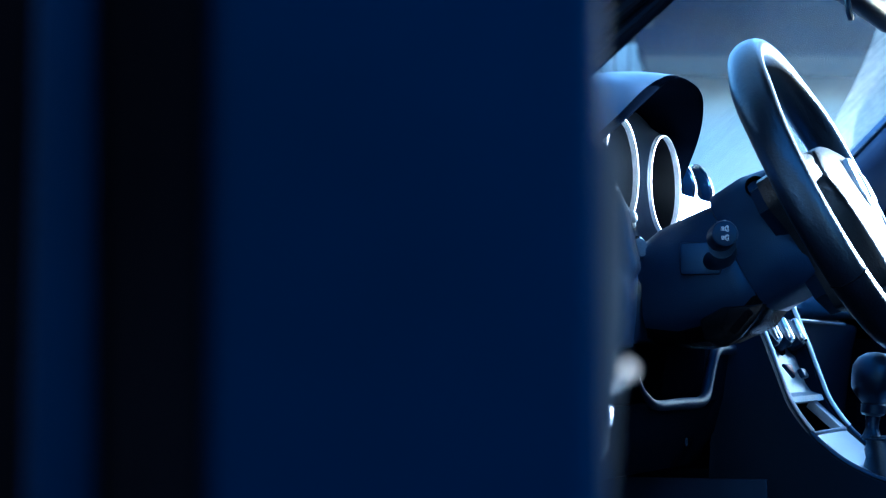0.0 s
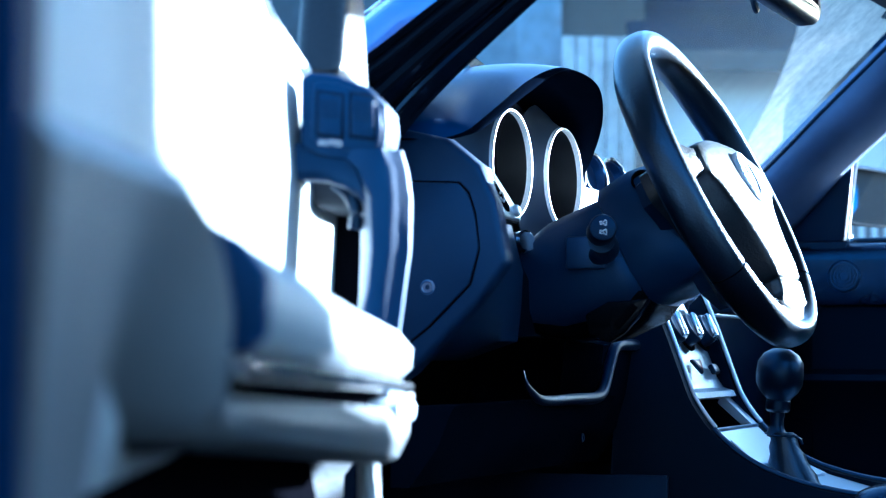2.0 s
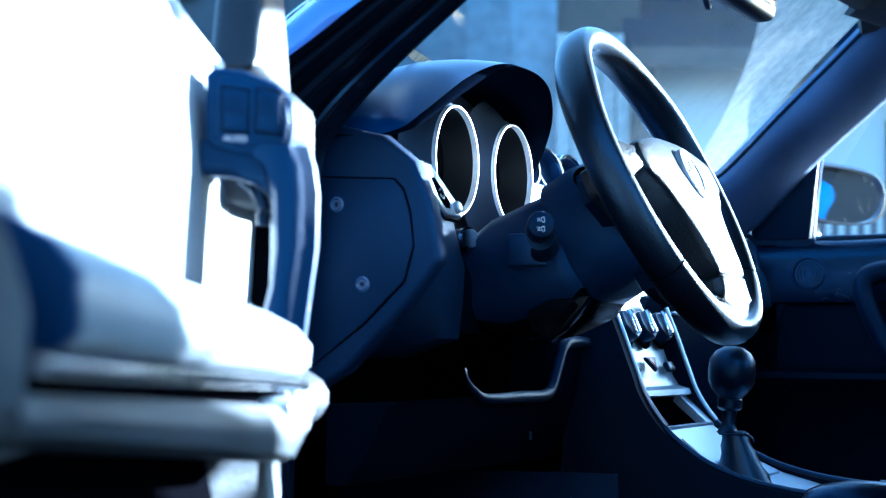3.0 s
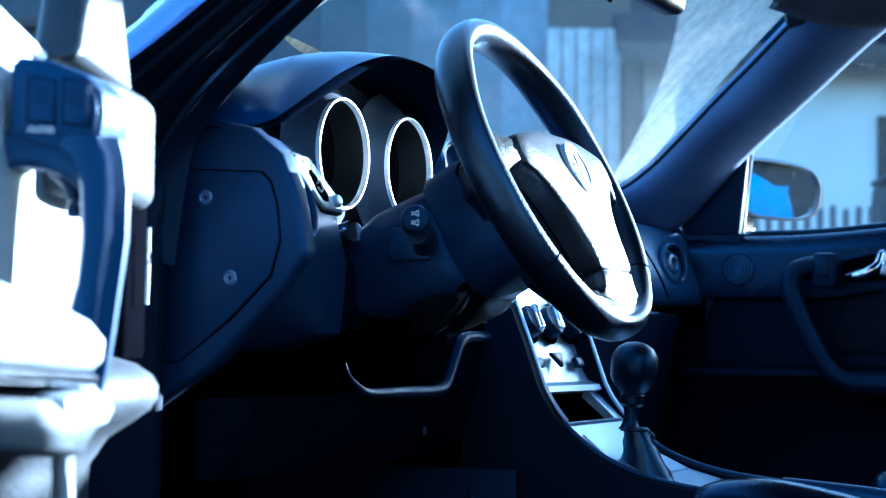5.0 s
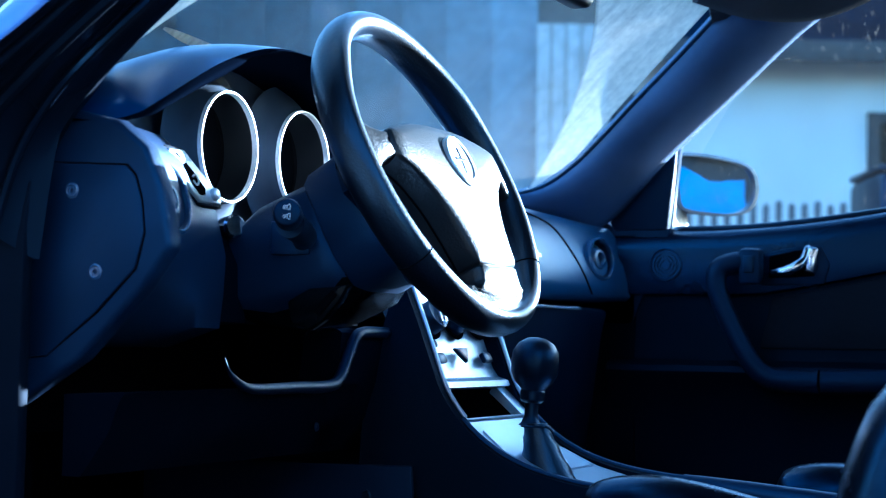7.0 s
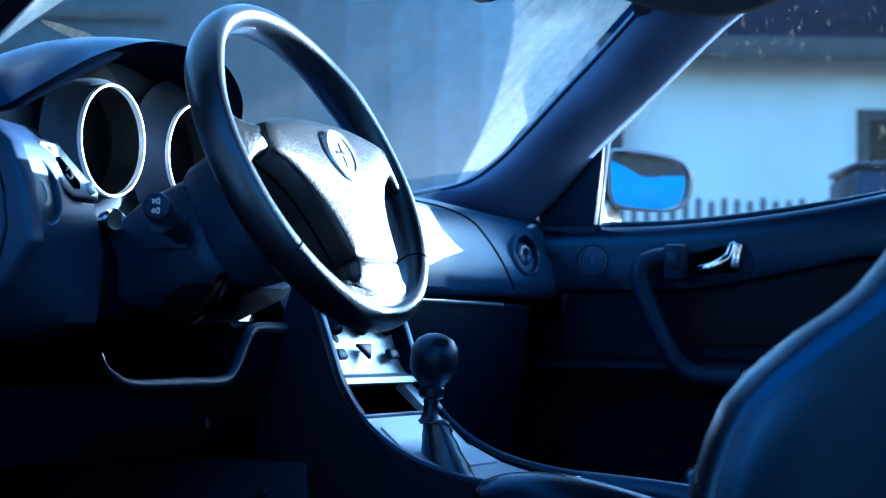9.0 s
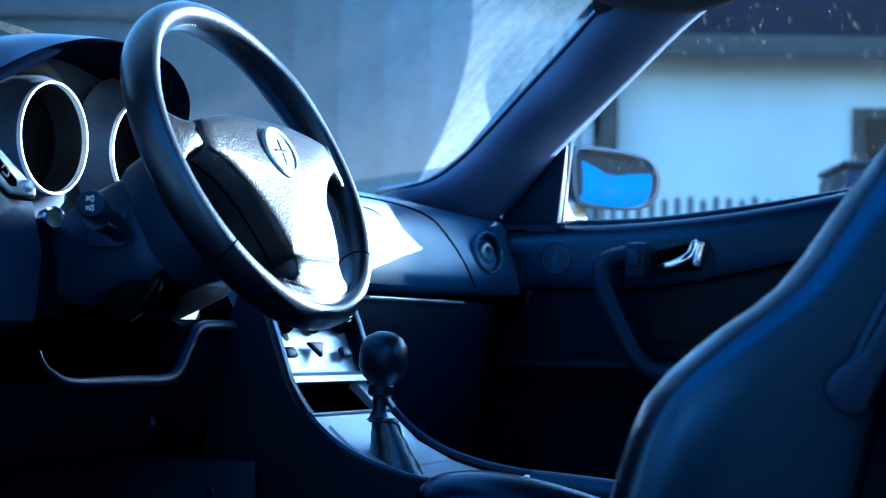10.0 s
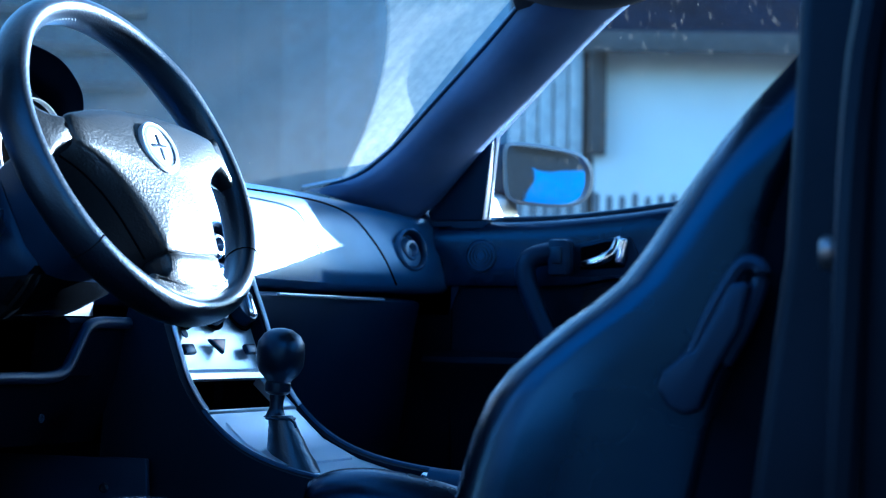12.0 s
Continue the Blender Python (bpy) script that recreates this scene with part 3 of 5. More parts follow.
part("panel_gap", tube([Vector((0.026, 0.16, 0.7835)), Vector((0.0285, 0.30, 0.7835)), Vector((0.034, 0.40, 0.779)), Vector((0.050, 0.455, 0.764)), Vector((0.064, 0.490, 0.735)), Vector((0.078, 0.515, 0.700)), Vector((0.090, 0.528, 0.664))], 0.0015, 6, 40), BLACK, dash, "seam round the airbag cover")


def round_vent(at, way, parent, size=0.031):
    m = facing(at, way)
    part("vent_ring", lathe([(size * 1.16, -0.003), (size * 1.16, 0.004), (size * 1.06, 0.0062), (size * 1.0, 0.005)], m, 40), VENTRING, parent, "glossy ring of the vent")
    v = part("air_vent", lathe([(size * 1.12, -0.004), (size * 1.12, 0.003), (size * 1.02, 0.0055), (size * 0.9, 0.002), (size * 0.84, -0.010), (size * 0.80, -0.026), (0, -0.026)], m, 40), MATT, parent)
    part("ball", lathe([(size * 0.22, -0.012), (size * 0.26, -0.002), (size * 0.36, 0.0035), (size * 0.50, 0.003), (size * 0.66, -0.004), (size * 0.75, -0.014), (size * 0.76, -0.02)], m, 36), VENTRING, v, "glossy swivelling nozzle")
    part("hole", lathe([(size * 0.24, -0.010), (0, -0.010)], m, 24), BLACK, v)


round_vent((0.066, 0.624, 0.722), (0.95, -0.25, 0.15), dash, 0.0295)
round_vent((0.068, 0.063, 0.700), (0.97, -0.05, 0.22), dash, 0.027)
round_vent((0.076, -0.607, 0.721), (0.95, 0.12, 0.25), dash)

# driver side: end cap with its lid, rear face, instrument pod
CAP = [(-0.30, 0.80), (0.01, 0.802), (0.065, 0.789), (0.098, 0.763), (0.114, 0.727), (0.126, 0.671), (0.096, 0.632), (0.03, 0.568), (-0.05, 0.52), (-0.30, 0.46)]
cap = part("end_cap", slab(CAP, "y", -0.68, -0.655, 0.006, 3), COLUMNSKIN, dash)
LID = [(-0.03, 0.752), (0.078, 0.746), (0.088, 0.736), (0.095, 0.715), (0.099, 0.685), (0.09, 0.652), (0.048, 0.612), (-0.005, 0.572), (-0.03, 0.57)]
part("lid_gap", slab([(x + (0.0014 if x > 0 else -0.0014), z + (0.0014 if z > 0.7 else -0.0014)) for x, z in LID], "y", -0.6806, -0.67), BLACK, cap, "gap round the lid")
part("lid", slab(LID, "y", -0.6825, -0.67, 0.0012), COLUMNSKIN, cap)
for x, z in ((0.020, 0.724), (0.048, 0.649), (-0.035, 0.588)):
    m = facing((x, -0.6825, z), (0, -1, 0))
    part("screw", lathe([(0.0075, 0), (0.0075, 0.0006), (0.0055, 0.0016), (0.0045, 0.0008), (0.0025, 0.0008), (0.002, -0.001), (0, -0.001)], m, 20), VENTRING, cap, "dark glossy screw")


def face_section(y):
    """The driver side's rear face between the end cap and the instruments."""
    w = max(0.0, min(1.0, (y + 0.66) / 0.2))
    d = 0.05 * max(0.0, min(1.0, (y + 0.565) / 0.09))
    pts = [(-0.30, 0.77), (0.0, 0.80 - 0.03 * w - d), (0.052 - 0.02 * w, 0.79 - 0.01 * w - d), (0.085 - 0.045 * w, 0.765 - 0.01 * w - d * 0.6), (0.088 - 0.04 * w, 0.727 - d * 0.2), (0.105 - 0.045 * w, 0.672),
           (0.09 - 0.03 * w, 0.634), (0.06, 0.60), (0.0, 0.58), (-0.30, 0.58)]
    return [Vector((px, y, pz)) for px, pz in pts]


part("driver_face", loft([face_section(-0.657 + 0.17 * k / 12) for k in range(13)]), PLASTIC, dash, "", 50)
part("centre_face", loft([[Vector((px, y, pz)) for px, pz in ((-0.3, 0.79), (-0.02, 0.80), (0.012, 0.79), (0.03, 0.72), (0.05, 0.66), (0.03, 0.62), (-0.3, 0.62))]
                               for y in (-0.185, 0.0, 0.14)]), PLASTIC, dash, "", 50)
# Split from the dash plastic and darkened to hold the shade round the column.
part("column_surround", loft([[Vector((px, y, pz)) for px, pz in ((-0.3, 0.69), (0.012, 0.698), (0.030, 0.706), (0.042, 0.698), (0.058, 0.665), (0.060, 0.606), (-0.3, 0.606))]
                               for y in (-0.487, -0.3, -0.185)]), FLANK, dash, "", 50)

# light switch plate beside the instruments
PLATE_AT = pose(0.062, -0.541, 0.746, 0, -12, 0)
PLATE_OUT = [(-0.045, 0.027), (-0.016, 0.027), (-0.008, 0.020), (0.040, -0.016), (0.036, -0.025), (-0.002, -0.024), (-0.014, -0.016), (-0.047, 0.020)]
plate = part("switch_plate", moved(slab(PLATE_OUT, "x", -0.004, 0.004, 0.0025, 3), PLATE_AT), SILVER, dash, "silver switch plate")
part("gasket", moved(slab([(y_ * 1.07 + 0.0002, z_ * 1.10) for y_, z_ in PLATE_OUT], "x", -0.006, 0.0012, 0.001), PLATE_AT), SEALBLACK, plate, "dark gap round the plate")
part("recess", moved(slab([(-0.026, 0.012), (-0.018, 0.014), (-0.010, 0.008), (0.010, -0.010), (0.008, -0.017), (-0.002, -0.017), (-0.012, -0.008)], "x", 0.0036, 0.0046, 0.0004), PLATE_AT), BLACK, plate)
part("switch_mark", moved(tube([(0.0052, -0.012, 0.0), (0.0052, -0.006, 0.003), (0.0052, -0.002, -0.003), (0.0052, -0.006, -0.008), (0.0052, -0.012, -0.004)], 0.0009, 5, 20), PLATE_AT), PRINT, plate)
part("arrow_button", moved(slab([(-0.036, 0.022), (-0.022, 0.023), (-0.024, 0.017)], "x", 0.0036, 0.0056, 0.0008), PLATE_AT), RUBBER, plate)
part("knob", lathe([(0.0065, 0), (0.006, 0.004), (0.004, 0.0055), (0, 0.0055)], PLATE_AT @ facing((0.004, 0.024, -0.015), (1, 0, 0)), 20), SILVER, plate)

# instrument pod: hood, back panel, rings and faces
LIP = [(0.02, -0.690, 0.790), (0.055, -0.6705, 0.7890), (0.080, -0.6527, 0.797), (0.088, -0.6279, 0.8114), (0.094, -0.5894, 0.8329), (0.096, -0.5424, 0.8553), (0.096, -0.4893, 0.8751), (0.094, -0.4353, 0.8890), (0.09, -0.3744, 0.8935),
       (0.086, -0.32, 0.8915), (0.075, -0.265, 0.882), (0.055, -0.208, 0.858), (0.035, -0.183, 0.825), (0.02, -0.188, 0.79)]
lip = curve_points(LIP, 60)
skins, lining = [[] for _ in range(17)], [[] for _ in range(7)]
# the rounded edge, as (behind the lip, outwards): over the top, round the lip and under it
EDGE = ((-0.065, 1.0), (-0.056, 0.99), (-0.047, 0.96), (-0.038, 0.90), (-0.030, 0.81), (-0.022, 0.67), (-0.014, 0.46), (-0.009, 0.30), (-0.006, 0.20))
for p in lip:
    q = Vector((0.02, -0.42, 0.74)) - p
    q.x = 0
    q.normalize()
    up = max(0, (p.z - 0.79) / 0.1)
    swell = 0.007 + 0.014 * max(0.0, min(1.0, (-0.44 - p.y) / 0.10)) * max(0.0, min(1.0, (p.z - 0.787) / 0.015))
    for k in range(8):
        f = 1 - math.sin(k / 8 * math.pi / 2)
        skins[k].append(p + Vector((-0.075 - 0.24 * f, 0, 0)) + q * (0.075 * up * f ** 1.35 - swell * (1 - f)))
    for k, (dx, out_) in enumerate(EDGE):
        skins[8 + k].append(p + Vector((dx, 0, 0)) - q * swell * out_)
    for k, (dx, dq) in enumerate(((-0.006, -0.20), (-0.001, 0.05), (0.0, 0.20), (-0.003, 0.36), (-0.012, 0.62), (-0.045, 1.0), (-0.105, 1.5))):
        lining[k].append(p + Vector((dx, 0, 0)) + q * swell * dq)
hood = part("hood", loft(skins, closed=False), HOODSKIN, dash, "", 80)
# The lining's colour holds the shade below the lip.
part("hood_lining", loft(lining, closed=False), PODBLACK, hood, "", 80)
part("back_panel", slab([(-0.672, 0.70), (-0.17, 0.70), (-0.172, 0.82), (-0.20, 0.862), (-0.265, 0.882), (-0.34, 0.892), (-0.43, 0.890), (-0.50, 0.873), (-0.57, 0.845), (-0.64, 0.808), (-0.672, 0.79)], "x", -0.06, -0.024), PODFACE, dash, "smooth dark instrument surround")
for y, z, r, wide in ((-0.419, 0.7915, 0.0585, 0.97), (-0.258, 0.7905, 0.0580, 1.0)):
    m = Matrix(((0, 0, 1, 0.020), (1, 0, 0, y), (0, 1, 0, z), (0, 0, 0, 1)))
    oval = (wide, 1.0)
    dial = part("gauge", lathe([(r * 0.96, -0.034), (r * 0.95, -0.038), (0, -0.038)], m, 48, oval), GAUGE, dash, "black gauge face behind glass")
    part("funnel", lathe([(r * 1.50, -0.0245), (r * 1.38, -0.022), (r * 1.22, -0.015), (r * 1.10, -0.005), (r * 1.02, 0.003), (r * 0.99, 0.004)], m, 56, oval), PODFACE, dial, "smooth surround")
    part("tube", lathe([(r * 0.985, 0.004), (r * 0.97, -0.020), (r * 0.955, -0.04)], m, 48, oval), PODGREY, dial, "dark inner wall of the gauge")
    part("bezel", lathe([(r * 1.022, 0.001), (r * 1.022, 0.005), (r * 1.01, 0.0075), (r * 0.98, 0.0075), (r * 0.965, 0.005), (r * 0.965, 0.001)], m, 64, oval), RINGS, dial, "white bezel ring")

# small round gauges over the middle of the dashboard
for y in (-0.085, 0.0, 0.085):
    m = facing((-0.03, y, 0.822), (0.93, -0.2, 0.25))
    pod = part("gauge_pod", lathe([(0.033, -0.09), (0.034, -0.01), (0.031, 0.002), (0.026, 0.0), (0.025, -0.012), (0, -0.012)], m, 32), PLASTIC, dash)
    part("bezel", lathe([(0.0315, 0.0), (0.031, 0.004), (0.0275, 0.004), (0.027, 0.0)], m, 32), CHROME, pod)

# knee panel with its opening
KNEE = [(0.058, 0.604), (0.066, 0.598), (0.06, 0.54), (0.05, 0.50), (0.02, 0.46)]
part("knee_panel", join(
    loft([[Vector((x, y, z)) for x, z in [(0.068, 0.539), (0.062, 0.531), (0.05, 0.50), (0.02, 0.46), (0.0, 0.46), (0.0, 0.536)]] for y in (-0.66, -0.46, -0.21, -0.195)]),
    loft([[Vector((x, y, z)) for x, z in KNEE + [(0.0, 0.46), (0.02, 0.604)]] for y in (-0.235, -0.19, -0.125)])), CARPET, dash, "", 50)
part("footwell_back", block((0.02, 0.26, 0.4), (-0.22, -0.56, 0.44)), CARPET, dash)
part("opening_lip", tube([(0.066, -0.4845, 0.570), (0.067, -0.479, 0.558), (0.068, -0.466, 0.548), (0.069, -0.436, 0.5385), (0.069, -0.34, 0.538), (0.069, -0.274, 0.538), (0.069, -0.245, 0.546), (0.069, -0.222, 0.575), (0.07, -0.20, 0.597), (0.07, -0.13, 0.599)], lambda t: 0.0006 + 0.0062 * math.sin(math.pi * min(1.0, t * 1.9) / 2) ** 1.5, 12, 50), MATT, dash)
# Black sheet paints the shade inside the knee opening.
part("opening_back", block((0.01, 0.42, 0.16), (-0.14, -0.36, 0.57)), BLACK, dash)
part("screw", lathe([(0.005, 0), (0.005, 0.001), (0.003, 0.001), (0.002, 0), (0, 0)], facing((0.05, -0.262, 0.492), (1, 0, 0)), 16), MATT, dash)

# ---- steering wheel and column ----
HUB = Vector((0.244, -0.373, 0.765))
RAKE = radians(26.5)
WU, WV, WN = Vector((0, 1, 0)), Vector((-math.sin(RAKE), 0, math.cos(RAKE))), Vector((math.cos(RAKE), 0, math.sin(RAKE)))


def on_wheel(a, b, c):
    """A point in the wheel's plane: a to the passenger, b up, c towards the driver."""
    return HUB + a * WU + b * WV + c * WN


wheel = thing("steering_wheel", HUB, "black leather steering wheel with a grained airbag pad", "steering wheel")
R_RIM, R_TUBE = 0.1715, 0.0142
rs = []
for k in range(112):
    a = 2 * math.pi * k / 112
    d = math.cos(a) * WU + math.sin(a) * WV
    grip = 1 + 0.10 * math.exp(-((math.degrees(a) - 35) / 14) ** 2) + 0.10 * math.exp(-((math.degrees(a) - 145) / 14) ** 2)
    rs.append([HUB + d * (R_RIM + R_TUBE * grip * 0.95 * math.cos(s)) + WN * (R_TUBE * grip * 1.38 * math.sin(s) - 0.004) for s in (2 * math.pi * i / 18 for i in range(18))])
rs.append(rs[0])
bm = loft(rs, caps=False)
bmesh.ops.remove_doubles(bm, verts=bm.verts, dist=1e-6)
rim = part("rim", bm, LEATHER, wheel)
for a in (218, 322):
    d = math.cos(radians(a)) * WU + math.sin(radians(a)) * WV
    t = -math.sin(radians(a)) * WU + math.cos(radians(a)) * WV
    part("seam", tube([HUB + d * (R_RIM + R_TUBE * 0.97 * math.cos(s)) + WN * (R_TUBE * 1.41 * math.sin(s) - 0.004) for s in (2 * math.pi * i / 20 for i in range(20))], 0.0006, 6, loop=True, up=t), BLACK, rim)
for i in range(40):
    a = radians(95 + i * 2.1)
    d = math.cos(a) * WU + math.sin(a) * WV
    t = -math.sin(a) * WU + math.cos(a) * WV
    p = HUB + d * (R_RIM - R_TUBE * 0.97) + WN * 0.002
    part("stitch", tube([p - t * 0.0018 - WN * 0.0012, p + t * 0.0018 + WN * 0.0012], 0.0006, 4), PRINT, rim)


def outline(half):
    return half + [(-a, b) for a, b in reversed(half) if abs(a) > 1e-6]


def dished(half, c0, c1, crown, r):
    """A pad from its half outline, swelling towards its middle."""
    pts = outline(half)
    mid = Vector((0, sum(b for a, b in pts) / len(pts)))
    rs = []
    for f, c in ((0.985, c0), (1.0, c0 + (c1 - c0) * 0.3), (1.0, c1 - r), (0.99, c1 - r * 0.4), (0.965, c1), (0.85, c1 + crown * 0.35), (0.6, c1 + crown * 0.75), (0.25, c1 + crown)):
        rs.append([on_wheel(mid.x + (a - mid.x) * f, mid.y + (b - mid.y) * f, c) for a, b in pts])
    return loft(rs)


PAD = [(0.0, 0.039), (0.03, 0.039), (0.06, 0.037), (0.095, 0.031), (0.120, 0.025), (0.126, 0.022), (0.129, 0.008), (0.128, -0.004), (0.124, -0.010), (0.110, -0.017), (0.095, -0.027), (0.079, -0.044), (0.069, -0.060), (0.061, -0.077), (0.0535, -0.10), (0.049, -0.116), (0.045, -0.120), (0.02, -0.122), (0.0, -0.122)]
pad = part("airbag_pad", dished(PAD, -0.045, 0.022, 0.008, 0.006), PADSKIN, wheel, "", 50)
m = facing(on_wheel(-0.002, -0.006, 0.0312), WN)
emblem = part("emblem", lathe([(0.029, -0.004), (0.029, 0.0005), (0.0275, 0.0018), (0.021, 0.0012), (0.0195, 0.0006), (0, 0.0006)], m, 40), SILVER, pad, "round metal emblem with dark marks")
part("emblem_field", lathe([(0.0255, 0.0016), (0.0255, 0.0021), (0.0215, 0.0021), (0.0215, 0.0016)], m, 40), STEEL, emblem)
part("emblem_mark", moved(join(block((0.004, 0.030, 0.001), (0, 0, 0.001), 0.0003), block((0.026, 0.004, 0.001), (-0.002, 0.001, 0.001), 0.0003)), m), RUBBER, emblem)
for s in (1, -1):
    rs = []
    for a, top_, bot_, c0, c1 in ((0.118, 0.0245, -0.009, -0.022, 0.0165), (0.131, 0.0235, -0.0085, -0.022, 0.0185), (0.140, 0.025, -0.010, -0.020, 0.0165), (0.150, 0.031, -0.015, -0.017, 0.013), (0.159, 0.041, -0.025, -0.014, 0.0095), (0.169, 0.056, -0.040, -0.008, 0.004)):
        e = 0.3 * (c1 - c0)
        h = top_ - bot_
        rs.append([on_wheel(s * a, b_, c_) for b_, c_ in ((top_, c0 + e), (top_, c1 - e), (top_ - h * 0.05, c1 - e * 0.3), (top_ - h * 0.16, c1), (bot_ + h * 0.16, c1), (bot_ + h * 0.05, c1 - e * 0.3), (bot_, c1 - e), (bot_, c0 + e), (bot_ + h * 0.15, c0), (top_ - h * 0.15, c0))])
    part("spoke", loft(rs), PADSKIN, wheel, "", 70)
    part("spoke_gap", tube([on_wheel(s * 0.1285, 0.0225, 0.012), on_wheel(s * 0.1305, 0.010, 0.018), on_wheel(s * 0.1285, -0.007, 0.012)], 0.0014, 6, 10), BLACK, wheel, "seam beside the pad")
rs = []
for b_, w, c0, c1 in ((-0.119, 0.046, -0.020, 0.0185), (-0.1225, 0.0475, -0.020, 0.0205), (-0.130, 0.0465, -0.019, 0.0195), (-0.138, 0.049, -0.017, 0.0175), (-0.146, 0.058, -0.015, 0.015), (-0.154, 0.068, -0.012, 0.0115), (-0.164, 0.072, -0.008, 0.006)):
    e = 0.3 * (c1 - c0)
    sag = 0.0 if b_ > -0.14 else 0.10
    rs.append([on_wheel(x * w, b_ + sag * (x * w) ** 2 / 0.09 * 0.6 + (0.5 * (x * w) ** 2 / 0.17 if b_ < -0.15 else 0), c_) for x, c_ in ((-1, c0 + e), (-1, c1 - e), (-0.97, c1 - e * 0.3), (-0.9, c1), (-0.5, c1 + 0.001), (0, c1 + 0.0015), (0.5, c1 + 0.001), (0.9, c1), (0.97, c1 - e * 0.3), (1, c1 - e), (1, c0 + e), (0.8, c0), (-0.8, c0))])
part("lower_spoke", loft(rs), PADSKIN, wheel, "", 70)
for s in (-1, 1):
    part("pad_groove", tube([on_wheel(s * (a + 0.0006), b_, -0.004) for a, b_ in PAD[8:16]], 0.0012, 6, 30), BLACK, wheel, "groove along the pad wall")
part("hub_cover", dished([(0.0, 0.034), (0.06, 0.033), (0.098, 0.022), (0.105, -0.004), (0.085, -0.02), (0.062, -0.05), (0.045, -0.10), (0.0, -0.118)], -0.06, -0.03, 0.004, 0.006), MATT, wheel)

column = thing("steering_column", (0.12, -0.373, 0.68), "dark plastic steering column shroud with stalks", "steering column")


def column_ring(c, w, up, down, shift=0.0):
    return [on_wheel(w * x, shift + (up if z > 0 else down) * abs(z) * (1 if z > 0 else -1), c) for x, z in
            ((-0.75, 1), (-0.35, 1.06), (0.35, 1.06), (0.75, 1), (1, 0.7), (1, -0.55), (0.8, -0.92), (0.4, -1), (-0.4, -1), (-0.8, -0.92), (-1, -0.55), (-1, 0.7))]


part("shroud", loft([column_ring(-0.30, 0.078, 0.03, 0.02), column_ring(-0.24, 0.078, 0.033, 0.055), column_ring(-0.20, 0.078, 0.035, 0.082), column_ring(-0.17, 0.082, 0.040, 0.091), column_ring(-0.125, 0.082, 0.037, 0.093), column_ring(-0.108, 0.078, 0.036, 0.087)]), COLUMNSKIN, column, "", 75)
# Black sheet added below the shroud; it puts the underside's shade in colour.
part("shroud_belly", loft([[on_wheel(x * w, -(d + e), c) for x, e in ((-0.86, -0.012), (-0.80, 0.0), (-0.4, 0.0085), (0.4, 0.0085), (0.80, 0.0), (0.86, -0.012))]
                           for c, w, d in ((-0.235, 0.079, 0.056), (-0.20, 0.079, 0.0785), (-0.17, 0.083, 0.086), (-0.125, 0.083, 0.088), (-0.108, 0.079, 0.080), (-0.085, 0.079, 0.074))]), GLOSSBLACK, column, "glossy shroud underside with its shade in black", 60)
part("collar", loft([column_ring(-0.107, 0.078, 0.045, 0.088), column_ring(-0.07, 0.080, 0.048, 0.085), column_ring(-0.035, 0.074, 0.043, 0.082), column_ring(-0.03, 0.068, 0.038, 0.08)]), COLUMNSKIN, column, "", 75)
part("collar_recess", lathe([(0.011, 0), (0.011, 0.002), (0.009, 0.002), (0.008, -0.006), (0, -0.006)], facing(on_wheel(-0.079, 0.028, -0.055), (0, -1, 0.1)), 20), BLACK, column)
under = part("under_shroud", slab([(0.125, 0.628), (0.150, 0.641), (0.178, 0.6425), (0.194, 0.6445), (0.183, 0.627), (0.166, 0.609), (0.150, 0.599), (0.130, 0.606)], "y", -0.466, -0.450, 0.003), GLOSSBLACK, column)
part("slot", block((0.03, 0.004, 0.008), (0.170, -0.4665, 0.626), 0.002, (0, -48, 0)), BLACK, under)
stalk = part("stalk", tube([on_wheel(-0.075, -0.018, -0.135), (0.158, -0.49, 0.692), (0.17, -0.54, 0.700)], lambda t: 0.010 + 0.004 * t, 14, 10), RUBBER, column)
sm = facing((0.168, -0.539, 0.707), (0.42, -0.90, 0.10))
part("stalk_end", lathe([(0.0125, -0.006), (0.0138, 0.0), (0.0138, 0.024), (0.0125, 0.0275), (0.011, 0.0285), (0, 0.0285)], sm, 32), MATT, stalk, "round stalk end with pale lamp symbols")
part("stalk_base", moved(block((0.042, 0.034, 0.014), (0, 0, 0), 0.003), facing(on_wheel(-0.083, -0.012, -0.14), (0.2, -1, 0.0))), PLASTIC, column)


def lamp_mark(cx, cy):
    """The outline of a headlamp with its rays."""
    arc = [(cx + 0.0029 * math.cos(a), cy + 0.0027 * math.sin(a), 0.029) for a in (math.pi / 2 + math.pi * i / 8 for i in range(9))]
    one = tube([sm @ Vector(p) for p in arc] + [sm @ Vector(arc[0])], 0.0005, 5)
    return join(one, *[moved(block((0.003, 0.0007, 0.0004), (cx - 0.0052, cy + d, 0.029)), sm) for d in (-0.0014, 0, 0.0014)])


part("lamp_symbol", lamp_mark(0.003, 0.0045), PRINT, stalk, "pale lamp symbol")
part("lamp_symbol", lamp_mark(0.003, -0.0045), PRINT, stalk, "pale lamp symbol")
part("far_stalk", tube([on_wheel(0.075, -0.01, -0.135), on_wheel(0.13, -0.005, -0.125), on_wheel(0.19, 0.0, -0.115)], lambda t: 0.008 + 0.003 * t, 12, 10), RUBBER, column)
part("ignition", lathe([(0.0125, -0.01), (0.0125, 0.008), (0.010, 0.011), (0, 0.011)], facing((0.050, -0.452, 0.704), (0.8, -0.5, 0.1)), 24), CHROME, column, "bright ignition barrel")

# ---- centre console ----
console = thing("centre_console", (0.15, 0, 0.3), "dark centre console with a silver switch panel", "centre console")
